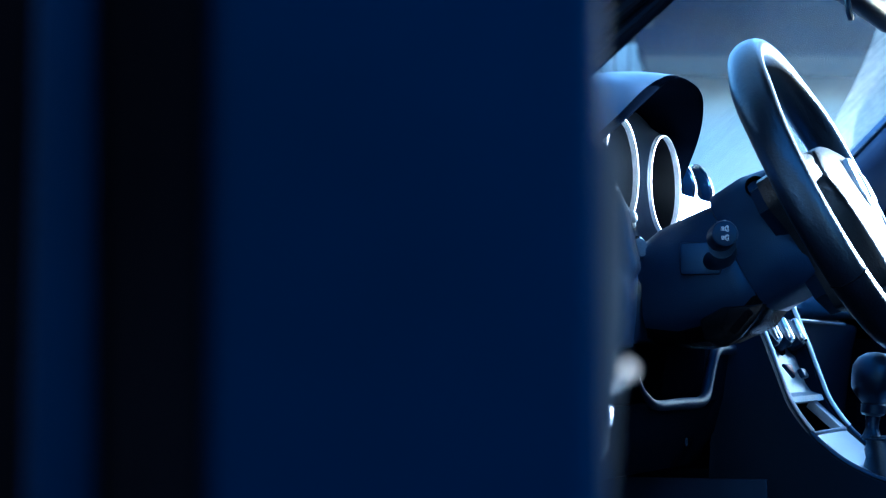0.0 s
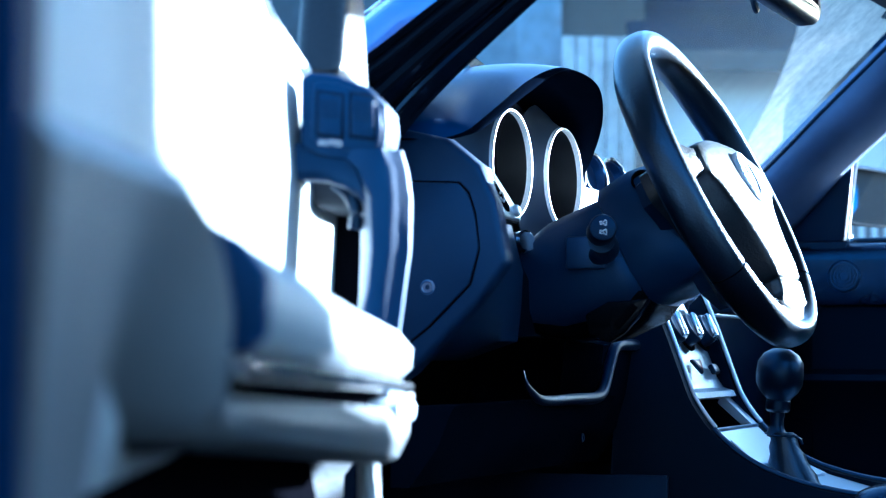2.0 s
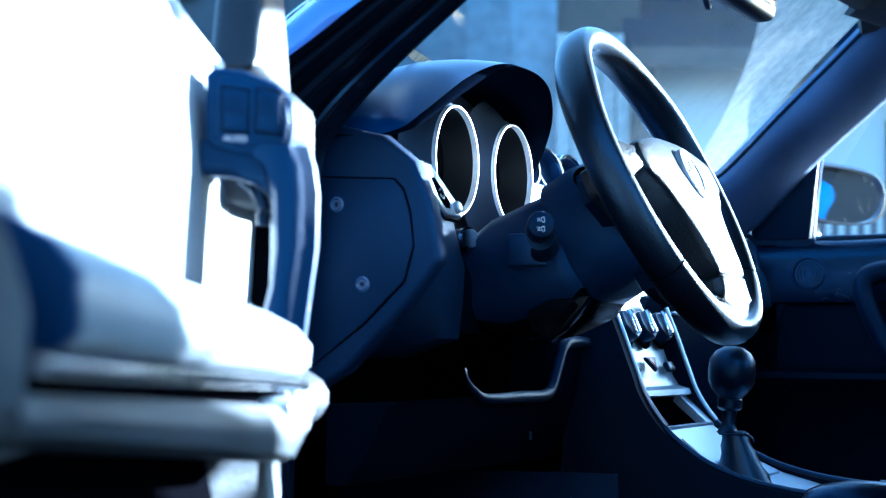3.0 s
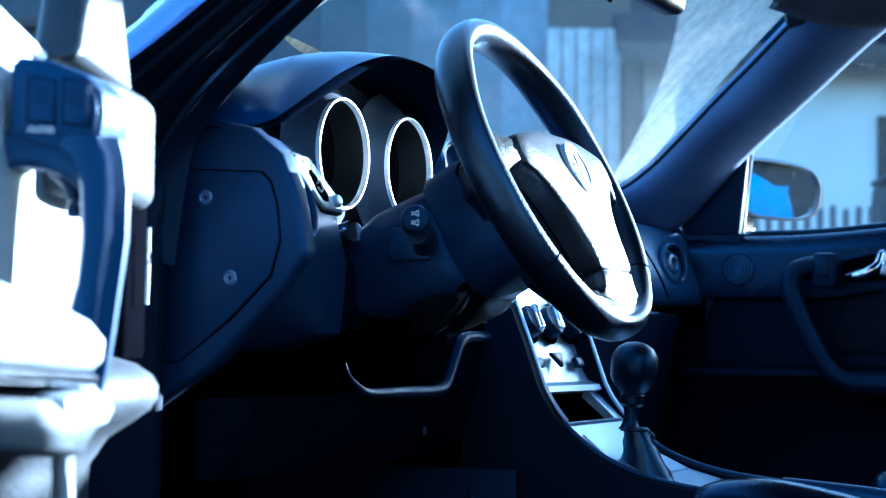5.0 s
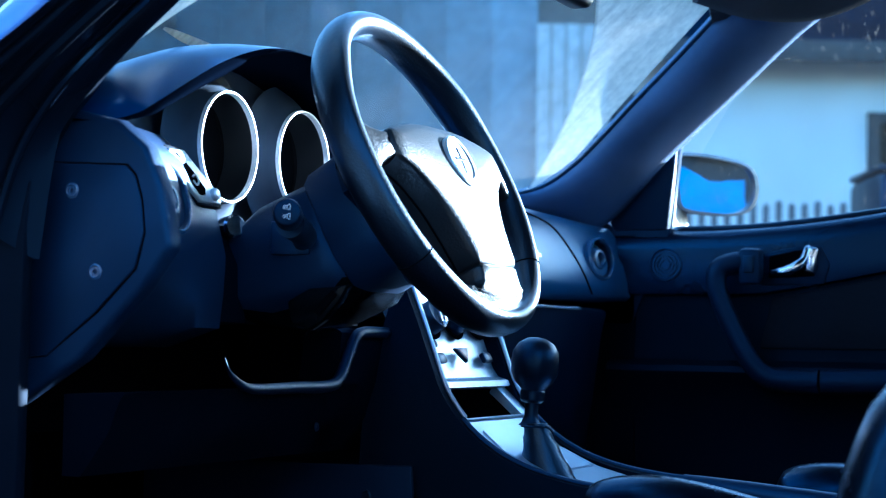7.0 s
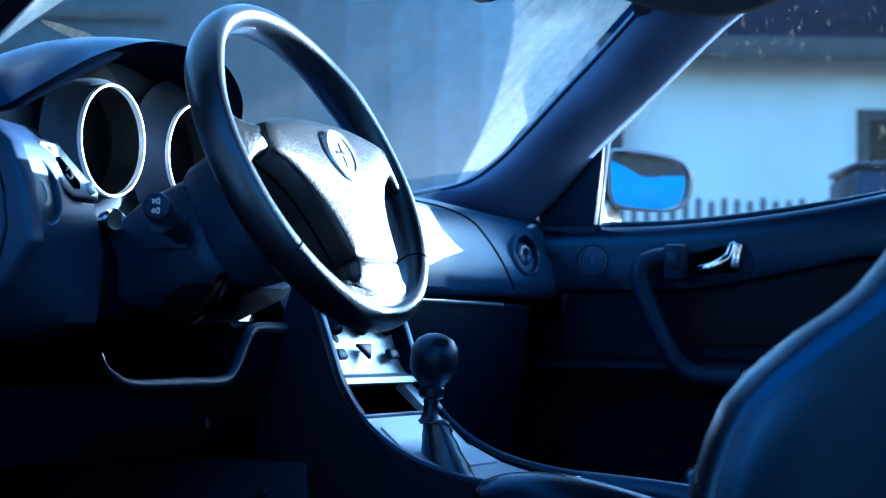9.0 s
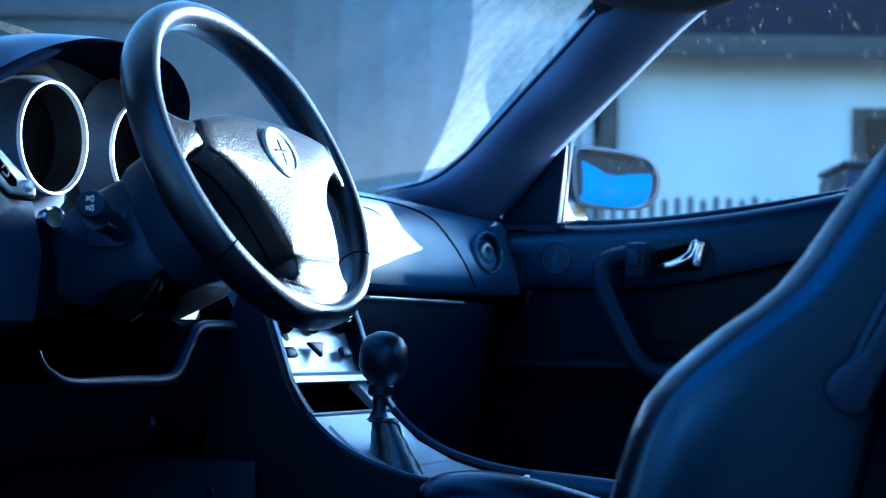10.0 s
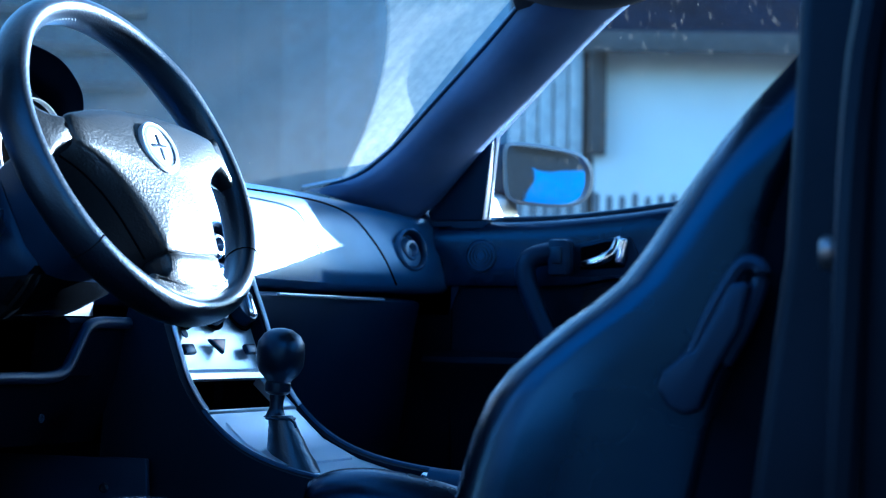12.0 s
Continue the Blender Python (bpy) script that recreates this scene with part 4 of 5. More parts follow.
RAIL = [(0.078, 0.665), (0.102, 0.605), (0.118, 0.562), (0.132, 0.528), (0.160, 0.491), (0.199, 0.4605), (0.246, 0.440), (0.314, 0.4255), (0.42, 0.416)]
MID = 0.008  # the console stands a little towards the passenger


def wall_side(s):
    path = curve_points([(x, 0, z) for x, z in RAIL], 30)
    rs = []
    for p in path:
        rs.append([Vector((0, MID, 0)) + v for v in (Vector((p.x - 0.012, s * 0.103, p.z - 0.012)), Vector((p.x + 0.002, s * 0.104, p.z + 0.001)), Vector((p.x + 0.005, s * 0.112, p.z + 0.004)), Vector((p.x + 0.003, s * 0.121, p.z + 0.001)),
                   Vector((p.x - 0.004, s * 0.127, p.z - 0.012)), Vector((p.x - 0.03, s * 0.150, p.z - 0.14)), Vector((p.x - 0.05, s * 0.152, 0.20)), Vector((p.x - 0.06, s * 0.10, 0.20)))])
    return loft(rs)


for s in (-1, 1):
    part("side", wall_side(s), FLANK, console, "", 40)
    rail_line = [(p.x + 0.004, s * 0.113 + MID, p.z + 0.0035) for p in curve_points([(x, 0, z) for x, z in RAIL], 30)]
    # Added tubes: glossy for the rail's sheen, silver for its sunlit upper edge.
    part("rail_edge", tube(rail_line[14:], 0.0035, 8), PLASTIC, console, "glossy tube for the console rail's sheen")
    part("panel_border", tube([(x + 0.002, s * 0.1085 + MID, z + 0.001) for x, y, z in rail_line[:15]], 0.003, 8), SILVER, console, "silver line for the rail's sunlit edge")
part("joint", tube([(0.136, -0.120, 0.476), (0.156, -0.114, 0.490), (0.163, -0.102, 0.4945)], 0.0015, 6, 8), BLACK, console, "joint between console halves")
FACE = [(0.052, 0.665), (0.088, 0.60), (0.105, 0.556), (0.115, 0.542)]
panel = part("switch_panel", loft([[Vector((x, y, z)) for x, z in FACE] + [Vector((x - 0.02, y, z - 0.012)) for x, z in reversed(FACE)] for y in (-0.096, 0.112)]), SILVER, console, "silver lacquered switch panel", 50)
PN = Vector((0.87, 0, 0.5)).normalized()


def on_panel(at, n=PN):
    """A pose on the panel: x across the car, y up the slope, z out of it."""
    x = Vector((0, 1, 0))
    y = n.cross(x)
    return Matrix(((x.x, y.x, n.x, at[0]), (x.y, y.y, n.y, at[1]), (x.z, y.z, n.z, at[2]), (0, 0, 0, 1)))


for y in (-0.058, 0.016, 0.090):
    m = on_panel((0.0855, y * 0.92 + 0.004, 0.6155))
    part("knob_well", lathe([(0.026, -0.002), (0.026, 0.001), (0.0245, 0.0012), (0.0235, -0.0005), (0, -0.0005)], m, 32), BLACK, panel)
    dialk = part("dial_knob", lathe([(0.0205, 0.0), (0.020, 0.014), (0.0185, 0.0165), (0.012, 0.0175), (0, 0.0175)], m, 32), RUBBER, panel, "black rotary heater knob")
    part("knob_bar", moved(block((0.010, 0.036, 0.010), (0, 0, 0.020), 0.003), m @ pose(0, 0, 0, 0, 0, -18)), CHROME, dialk)
hz = on_panel((0.105, 0.008, 0.573))
hazard = part("hazard_button", rounded(loft([[hz @ Vector((a, b, c)) for b, a in ((0.008, -0.021), (0.008, 0.021), (-0.014, 0.0))] for c in (0.0, 0.006)]), 0.003, 3, 40), RUBBER, panel, "triangular hazard button")
part("triangle", rounded(loft([[hz @ Vector((a, b, c)) for b, a in ((0.005, -0.014), (0.005, 0.014), (-0.009, 0.0))] for c in (0.0058, 0.0066)]), 0.0012, 2, 40), REDPRINT, hazard)
for y in (-0.064, 0.077):
    part("push_button", moved(block((0.024, 0.014, 0.008), (0, 0, 0.002), 0.003), on_panel((0.1075, y + 0.002, 0.568))), RUBBER, panel)
part("sensor", lathe([(0.0065, 0), (0.0065, 0.0012), (0.005, 0.0018), (0, 0.001)], on_panel((0.0965, -0.053, 0.588)), 20), MATT, panel)
tray = part("tray", join(
    loft([[Vector((x, y, z)) for x, z in ((0.113, 0.545), (0.127, 0.541), (0.130, 0.534), (0.113, 0.530), (0.103, 0.534))] for y in (-0.095, 0.111)]),
    loft([[Vector((x, y, z)) for x, z in ((0.118, 0.535), (0.160, 0.4965), (0.157, 0.486), (0.112, 0.525))] for y in (0.084, 0.111)]),
    loft([[Vector((x, y, z)) for x, z in ((0.118, 0.535), (0.160, 0.4965), (0.157, 0.486), (0.112, 0.525))] for y in (-0.096, -0.088)])), SILVER, console, "silver frame of the open tray")
# Floor and back of the well are black to hold its shade.
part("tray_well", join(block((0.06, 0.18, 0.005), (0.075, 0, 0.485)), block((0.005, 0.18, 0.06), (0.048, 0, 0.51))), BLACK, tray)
PLATE = [(0.146, 0.4945), (0.156, 0.497), (0.165, 0.489), (0.20, 0.459), (0.25, 0.436), (0.31, 0.420), (0.42, 0.410)]
gear_plate = part("gear_plate", loft([[Vector((x, y, z)) for x, z in PLATE] + [Vector((x - 0.01, y, z - 0.02)) for x, z in reversed(PLATE)] for y in (-0.095, 0.110)]), SILVER, console, "silver gear lever surround", 30)
part("plate_inset", loft([[Vector((x_ + 0.0012, y, z_ + 0.0028)) for x_, z_ in ((0.172, 0.4825), (0.185, 0.4715), (0.20, 0.459), (0.225, 0.4467), (0.25, 0.436))] + [Vector((x_, y, z_ - 0.004)) for x_, z_ in ((0.25, 0.436), (0.225, 0.4467), (0.20, 0.459), (0.185, 0.4715), (0.172, 0.4825))] for y in (-0.076, -0.03, 0.03, 0.092)]), SILVER, gear_plate, "raised field of the surround", 40)
part("plate_edge", block((0.006, 0.203, 0.005), (0.157, 0.0075, 0.4965), 0.0015), SILVER, console)
part("side_panel", slab([(-0.25, 0.20), (0.13, 0.20), (0.118, 0.445), (-0.12, 0.443), (-0.25, 0.43)], "y", -0.158, -0.150, 0.002), MATT, console, "plain footwell side panel")
part("screw", lathe([(0.006, 0), (0.006, 0.002), (0.004, 0.003), (0, 0.002)], facing((0.062, -0.158, 0.409), (0, -1, 0)), 16), RUBBER, console)
part("tunnel", slab([(-0.25, 0.2), (0.9, 0.2), (0.9, 0.36), (0.42, 0.40), (0.0, 0.44), (-0.25, 0.44)], "y", -0.10, 0.10, 0.01), MATT, console)

lever = thing("gear_lever", (0.236, -0.03, 0.43), "black gear lever with a ball knob and leather boot", "gear lever")
GX, GY = 0.226, -0.045
m = pose(GX, GY, 0.563, 0, 4, 0)
part("knob", lathe([(0.0, 0.0335), (0.011, 0.032), (0.021, 0.026), (0.0275, 0.016), (0.0285, 0.004), (0.028, -0.010), (0.023, -0.020), (0.016, -0.027), (0.0135, -0.030), (0, -0.03)], m, 36, (1, 1)), RUBBER, lever, "glossy black ball knob")
part("collar", lathe([(0.0135, -0.029), (0.0150, -0.031), (0.0150, -0.041), (0.0125, -0.044), (0.009, -0.045), (0.009, -0.05)], m, 28), RUBBER, lever)
part("stick", lathe([(0.0085, -0.044), (0.008, -0.060), (0.0115, -0.069), (0.0145, -0.072)], m, 20), RUBBER, lever)
boot_rings = []
for k in range(10):
    f = k / 9
    z = 0.494 - f * 0.075
    wx, wy = 0.0145 + 0.026 * f ** 1.3, 0.0145 + 0.024 * f ** 1.3
    fold = 0.0018 * math.sin(k * 2.4)
    boot_rings.append([Vector((GX + 0.002 + 0.014 * f + (wx + fold * math.cos(3 * a)) * math.cos(a), GY + 0.012 * f + (wy + fold * math.sin(5 * a)) * math.sin(a), z - 0.006 * math.sin(2 * a) * f)) for a in (2 * math.pi * i / 24 for i in range(24))])
part("boot", loft(boot_rings), LEATHER, lever)
part("boot_tie", tube([(GX + 0.002 + 0.017 * math.cos(a), GY + 0.017 * math.sin(a), 0.4905) for a in (2 * math.pi * i / 20 for i in range(20))], 0.0014, 6, loop=True), RUBBER, lever)
part("tie_end", tube([(GX + 0.018, GY - 0.008, 0.491), (GX + 0.027, GY - 0.012, 0.487), (GX + 0.030, GY - 0.012, 0.481)], 0.0016, 6, 8), RUBBER, lever)

brake = thing("handbrake", (0.5, 0.03, 0.35), "black handbrake lever with a bright button", "handbrake")
part("grip", tube([(0.388, 0.028, 0.424), (0.42, 0.03, 0.421), (0.50, 0.03, 0.414), (0.60, 0.03, 0.402), (0.72, 0.03, 0.37)], lambda t: 0.0125 + 0.004 * t, 16, 16), PLASTIC, brake)
part("button", lathe([(0.0055, 0), (0.0055, 0.008), (0.004, 0.0105), (0, 0.011)], facing((0.388, 0.028, 0.4245), (-1, 0, 0.08)), 16), CHROME, brake, "bright release button")
part("gaiter", block((0.2, 0.09, 0.05), (0.68, 0.03, 0.375), 0.02, (0, 8, 0), 3), LEATHER, brake)

# ---- seats ----
def seat(y0, name_label, side, back=0.0, headrest=True):
    """A bucket seat at y0, slid back by so much; side: which flank carries the tilt lever."""
    s = thing("bucket_seat", (0.75 + back, y0, 0.22), name_label, "seat", "front seats")
    # cushion: section across y, swept along x
    rs = []
    for k in range(13):
        f = k / 12
        x = 0.345 + 0.56 * f + back
        nose = math.sin(min(1, f / 0.22) * math.pi / 2)
        lift = 0.382 - 0.045 * f
        sec = []
        for i in range(17):
            a = -1 + 2 * i / 16
            ridge = (0.058 - 0.035 * min(1, f * 2)) * math.exp(-((abs(a) - 0.84) / 0.17) ** 2) - 0.012 * (1 - a * a)
            edge = 1 - max(0, (abs(a) - 0.86) / 0.14) ** 2.2 * 0.9
            sec.append(Vector((x - 0.02 * (1 - a * a), y0 + 0.255 * a, 0.25 + (lift + ridge - 0.25 + 0.02 * nose) * edge * (0.55 + 0.45 * nose))))
        sec += [Vector((x, y0 + 0.25, 0.235)), Vector((x, y0 - 0.25, 0.235))]
        rs.append(sec)
    part("cushion", loft(rs), SEATSKIN, s, "", 60)
    for w in (-1, 1):
        yb = y0 + 0.205 * w
        part("side_bolster", tube([(0.352 + back, yb, 0.389), (0.362 + back, yb, 0.398), (0.385 + back, yb, 0.405), (0.43 + back, yb, 0.406), (0.50 + back, yb, 0.394), (0.60 + back, yb, 0.370), (0.72 + back, yb, 0.355)], lambda t: 0.042 * min(1.0, (t * 5.5 + 0.02)) ** 0.5, 16, 30), SEATSKIN, s, "padded side bolster", 80)
    # back: flank outline with a bolster that swells and narrows upwards
    front = curve_points([(0.695, 0, 0.40), (0.708, 0, 0.47), (0.735, 0, 0.545), (0.782, 0, 0.592), (0.838, 0, 0.633), (0.884, 0, 0.694), (0.932, 0, 0.76), (0.975, 0, 0.815), (1.022, 0, 0.885), (1.045, 0, 0.925), (1.058, 0, 0.945)], 26)
    front = [p + Vector((back - 0.008, 0, 0)) for p in front]
    rs, shell = [], []
    for k, p in enumerate(front):
        f = k / 25
        w = 0.262 - 0.015 * f - 0.105 * max(0, f - 0.55) / 0.45 * (1.0 if f > 0.55 else 0)
        thick = 0.066 + 0.136 / (1 + math.exp((f - 0.36) / 0.07))
        belly = 0.055 * (1 - f) + 0.015
        sec = []
        for i in range(29):
            a = -1 + 2 * i / 28
            a = math.copysign(1 - (1 - abs(a)) ** 1.5, a)
            turn_ = max(0.0, (abs(a) - 0.74) / 0.26)
            hollow = belly * max(0, 1 - (abs(a) / 0.74) ** 4)
            sec.append(Vector((p.x + hollow + min(0.062, thick) * (1 - math.sqrt(max(0.0, 1 - turn_ ** 2))), y0 + w * a, p.z)))
        sec += [Vector((p.x + thick, y0 + w * 0.985, p.z)), Vector((p.x + thick + 0.02, y0 + w * 0.9, p.z)), Vector((p.x + thick + 0.02, y0 - w * 0.9, p.z)), Vector((p.x + thick, y0 - w * 0.985, p.z))]
        shell.append([Vector((p.x + thick + dx_, y0 + w * wy_, p.z - 0.004)) for dx_, wy_ in ((-0.008, 0.955), (0.06, 0.965), (0.085, 0.85), (0.085, -0.85), (0.06, -0.965), (-0.008, -0.955))])
        rs.append(sec)
    part("backrest", loft(rs), SEATSKIN, s, "", 60)
    part("back_shell", loft(shell), CARPET, s, "black cloth back of the seat", 50)
    if headrest:
        rs = []
        for z, x, deep, wide in ((0.925, 1.102, 0.070, 0.140), (0.96, 1.112, 0.090, 0.155), (1.00, 1.125, 0.100, 0.160), (1.04, 1.140, 0.095, 0.152), (1.068, 1.155, 0.075, 0.128), (1.080, 1.170, 0.04, 0.09)):
            rs.append([Vector((x + back + deep / 2 - deep / 2 * math.copysign(abs(math.cos(a)) ** 0.6, math.cos(a)), y0 + wide * math.copysign(abs(math.sin(a)) ** 0.6, math.sin(a)), z)) for a in [2 * math.pi * i / 24 for i in range(24)]])
        part("headrest", loft(rs), SEATSKIN, s, "padded headrest in the seat's leather", 60)
    yf = y0 + side * 0.262
    lever_shift = Vector((back, 0, 0))
    # tilt lever with its slotted guide
    g = part("lever_guide", tube([Vector(p) + lever_shift for p in [(0.902, yf, 0.565), (0.92, yf, 0.606), (0.940, yf, 0.640), (0.950, yf, 0.646), (0.958, yf, 0.638), (0.948, yf, 0.606), (0.932, yf, 0.575)]], 0.0062, 8, 30), MATT, s)
    part("tilt_lever", slab([(a + back, b) for a, b in [(0.885, 0.555), (0.889, 0.568), (0.904, 0.581), (0.912, 0.584), (0.938, 0.632), (0.952, 0.632), (0.946, 0.60), (0.926, 0.566), (0.916, 0.541), (0.905, 0.537), (0.893, 0.543)]], "y", yf - 0.006 * (1 if side > 0 else -1) * -1 - 0.006, yf + 0.006, 0.004, 3), MATT, s)
    return s


seat(-0.373, "dark blue-black leather driver seat with a tilt lever", -1)
seat(0.373, "dark leather passenger seat slid back", 1, 0.13, False)
belt = thing("seat_belt", (1.1, -0.63, 0.6), "black seat belt beside the driver seat", "seat belt")
part("webbing", loft([[Vector((1.10 + 0.02 * f, -0.635, 0.3 + 0.75 * f)), Vector((1.145 + 0.02 * f, -0.64, 0.3 + 0.75 * f)), Vector((1.145 + 0.02 * f, -0.6375, 0.3 + 0.75 * f)), Vector((1.10 + 0.02 * f, -0.6325, 0.3 + 0.75 * f))] for f in (0, 0.25, 0.5, 0.75, 1)]), RUBBER, belt)

# ---- passenger door ----
pdoor = thing("door_1", (0.6, 0.74, 0.3), "closed passenger door with dark trim and a chrome handle", "car door", "car doors", "structure")


def belt_z(x):
    return 0.770 + (0.2226 * max(0.0, x - 0.2) ** 1.765 if x < 0.63 else 0.0502 + 0.13 * (x - 0.63))


def panel_z(x):
    """The lower edge of the upper panel, which climbs behind the pull handle."""
    return 0.667 + 0.052 * max(0.0, min(1.0, (x - 0.30) / 0.28)) ** 1.1


low_rs, up_rs = [], []
for k in range(41):
    x = 0.055 + 1.09 * k / 40
    b, pz = belt_z(x), panel_z(x)
    low_rs.append([Vector((x, yy, zz)) for yy, zz in ((0.80, 0.22), (0.725, 0.22), (0.722, 0.42), (0.706, 0.525), (0.694, 0.538), (0.690, 0.548), (0.694, 0.557), (0.715, 0.566), (0.718, 0.62), (0.717, pz + 0.004), (0.80, pz + 0.004))])
    up_rs.append([Vector((x, yy, zz)) for yy, zz in ((0.75, pz), (0.712, pz), (0.705, pz + 0.003), (0.7035, pz + 0.009), (0.7035, (pz + b) * 0.5), (0.7045, b - 0.030), (0.708, b - 0.014), (0.716, b - 0.004), (0.728, b + 0.001), (0.745, b + 0.001), (0.80, b - 0.03), (0.80, pz))])
part("lower_trim", loft(low_rs), FLANK, pdoor, "", 40)
part("upper_panel", loft(up_rs), DOORSKIN, pdoor, "smooth dark upper trim", 50)
part("outer_skin", slab([(-0.02, 0.22), (1.2, 0.22), (1.2, 0.79), (0.3, 0.765), (-0.02, 0.74)], "y", 0.802, 0.83, 0.01), PAINT, pdoor)
part("belt_seal", tube([(0.15, 0.742, belt_z(0.15) + 0.004)] + [(x, 0.742, belt_z(x) + 0.004) for x in (0.3, 0.5, 0.75, 1.0, 1.14)], 0.006, 8, 24), RUBBER, pdoor)
m = facing((0.150, 0.7035, 0.716), (0, -1, 0.02))
tw = part("tweeter_grille", lathe([(0.0265, -0.003), (0.0265, 0.002), (0.0245, 0.0035), (0.023, 0.0015), (0, 0.003)], m, 36), PLASTIC, pdoor)
for r in (0.007, 0.0125, 0.018):
    part("ring", lathe([(r, 0.002), (r, 0.0042), (r + 0.0018, 0.0042), (r + 0.0018, 0.002)], m, 28), RUBBER, tw)
part("pull_handle", tube([(0.305, 0.690, 0.718), (0.275, 0.668, 0.7165), (0.252, 0.657, 0.708), (0.2465, 0.653, 0.688), (0.254, 0.652, 0.660), (0.276, 0.652, 0.610), (0.303, 0.654, 0.563), (0.330, 0.657, 0.541), (0.37, 0.660, 0.536), (0.405, 0.662, 0.536)], lambda t: 0.0185 - 0.003 * math.sin(math.pi * t), 14, 44, flat=1.1, up=(0, 1, 0)), MATT, pdoor)
part("armrest", tube([(0.409, 0.664, 0.536), (0.50, 0.668, 0.538), (0.70, 0.675, 0.545), (0.95, 0.685, 0.555)], 0.0185, 14, 24, flat=1.1, up=(0, 1, 0)), MATT, pdoor, "dark padded armrest")
part("switch_block", block((0.034, 0.032, 0.056), (0.298, 0.668, 0.711), 0.007), MATT, pdoor)
part("window_switch", block((0.016, 0.006, 0.026), (0.298, 0.651, 0.714), 0.002), RUBBER, pdoor)
part("handle_surround", slab([(0.304, 0.682), (0.304, 0.733), (0.36, 0.7425), (0.392, 0.7455), (0.399, 0.742), (0.412, 0.715), (0.403, 0.686)], "y", 0.7005, 0.706, 0.002), MATT, pdoor)
part("handle_recess", slab([(0.318, 0.694), (0.318, 0.728), (0.358, 0.737), (0.386, 0.739), (0.394, 0.712), (0.388, 0.697)], "y", 0.6995, 0.704, 0.0008), BLACK, pdoor)
part("door_handle", tube([(0.325, 0.688, 0.7025), (0.338, 0.683, 0.703), (0.352, 0.683, 0.706), (0.366, 0.685, 0.713), (0.374, 0.690, 0.722), (0.378, 0.695, 0.738), (0.380, 0.700, 0.742)], lambda t: 0.0045 + 0.0035 * math.sin(math.pi * min(1, t * 1.1)), 12, 30, flat=0.8, up=(0, 1, 0)), CHROME, pdoor, "chrome inner door handle")
part("handle_tab", block((0.017, 0.010, 0.040), (0.386, 0.694, 0.7215), 0.004, (0, 8, 0), 3), CHROME, pdoor, "upright tab of the chrome handle")
part("insert", slab([(0.30, 0.585), (0.32, 0.664), (0.40, 0.678), (0.58, 0.713), (0.95, 0.715), (0.95, 0.585)], "y", 0.7105, 0.722, 0.004), CLOTH, pdoor, "dark quilted cloth insert")
part("mirror_base", slab([(0.052, 0.786), (0.156, 0.900), (0.166, 0.906), (0.150, 0.772), (0.06, 0.772)], "y", 0.708, 0.735, 0.004), MATT, pdoor, "black triangular panel before the window")
part("corner_fill", slab([(-0.22, 0.62), (0.09, 0.62), (0.14, 0.74), (0.155, 0.774), (0.06, 0.775), (0.03, 0.80), (-0.22, 0.80)], "y", 0.712, 0.75, 0.002), MATT, pdoor, "dark front corner of the door")
part("glass_edge", tube([(0.150, 0.730, 0.772), (0.158, 0.728, 0.84), (0.168, 0.722, 0.905)], 0.0035, 6, 8), RINGS, pdoor, "bright edge of the window channel")
part("glass_edge", tube([(0.168, 0.722, 0.905), (0.243, 0.70, 0.967), (0.355, 0.672, 1.062), (0.45, 0.655, 1.116), (0.7, 0.64, 1.165)], 0.0022, 6, 24), RINGS, pdoor, "bright edge of the window channel")


def side_glass(s):
    rows_ = []
    for k in range(9):
        f = k / 8
        rows_.append([Vector((x0 + (1.18 - x0) * i / 14, s * (0.735 - 0.125 * f), zb + (zt - zb) * f)) for i in range(15)
                      for x0, zb, zt in [(0.12 + 0.30 * f, 0.765, 1.19)]])
    return loft(rows_, closed=False)


pg = part("window_glass", side_glass(1), SIDEGLASS, pdoor, "spotted clear side window")
pg.visible_shadow = False

door_mirror = thing("door_mirror", (0.15, 0.93, 0.83), "dark door mirror reflecting the pale yard", "door mirror")
mo = pose(0.155, 0.955, 0.862, 0, 0, 0)
prof = [(-0.072, -0.018), (-0.062, -0.043), (-0.01, -0.049), (0.045, -0.047), (0.075, -0.03), (0.084, 0.0), (0.078, 0.028), (0.055, 0.045), (0.0, 0.053), (-0.055, 0.054), (-0.074, 0.043)]


def mirror_ring(scale, depth, dx=0.0):
    cs = curve_points([(a, b, 0) for a, b in prof] + [(prof[0][0], prof[0][1], 0)], 37)[:-1]
    tilt = pose(0, 0, 0, 0, 0, 57) @ pose(0, 0, 0, 1.2, 0, 0)
    return [mo @ tilt @ Vector((c.x * scale * 1.18 + dx, depth, c.y * scale)) for c in cs]


part("housing", loft([mirror_ring(0.93, 0.004), mirror_ring(0.97, -0.003), mirror_ring(1.0, 0.0), mirror_ring(1.01, 0.012), mirror_ring(0.95, 0.045), mirror_ring(0.7, 0.075), mirror_ring(0.3, 0.085)]), PAINT, door_mirror)
part("mirror_glass", loft([mirror_ring(f, 0.002 - 0.0012 * (1 - f * f)) for f in (0.93, 0.8, 0.65, 0.5, 0.35, 0.2, 0.08, 0.02)]), MIRROR, door_mirror, "mirror glass")
part("rim", loft([mirror_ring(1.0, -0.001), mirror_ring(1.012, -0.004), mirror_ring(0.93, -0.005), mirror_ring(0.92, 0.003)], caps=False), STEEL, door_mirror, "dull metal rim of the mirror")
part("foot", slab([(0.06, 0.775), (0.125, 0.775), (0.115, 0.825), (0.09, 0.835), (0.07, 0.83)], "y", 0.74, 0.93, 0.01), RUBBER, door_mirror)

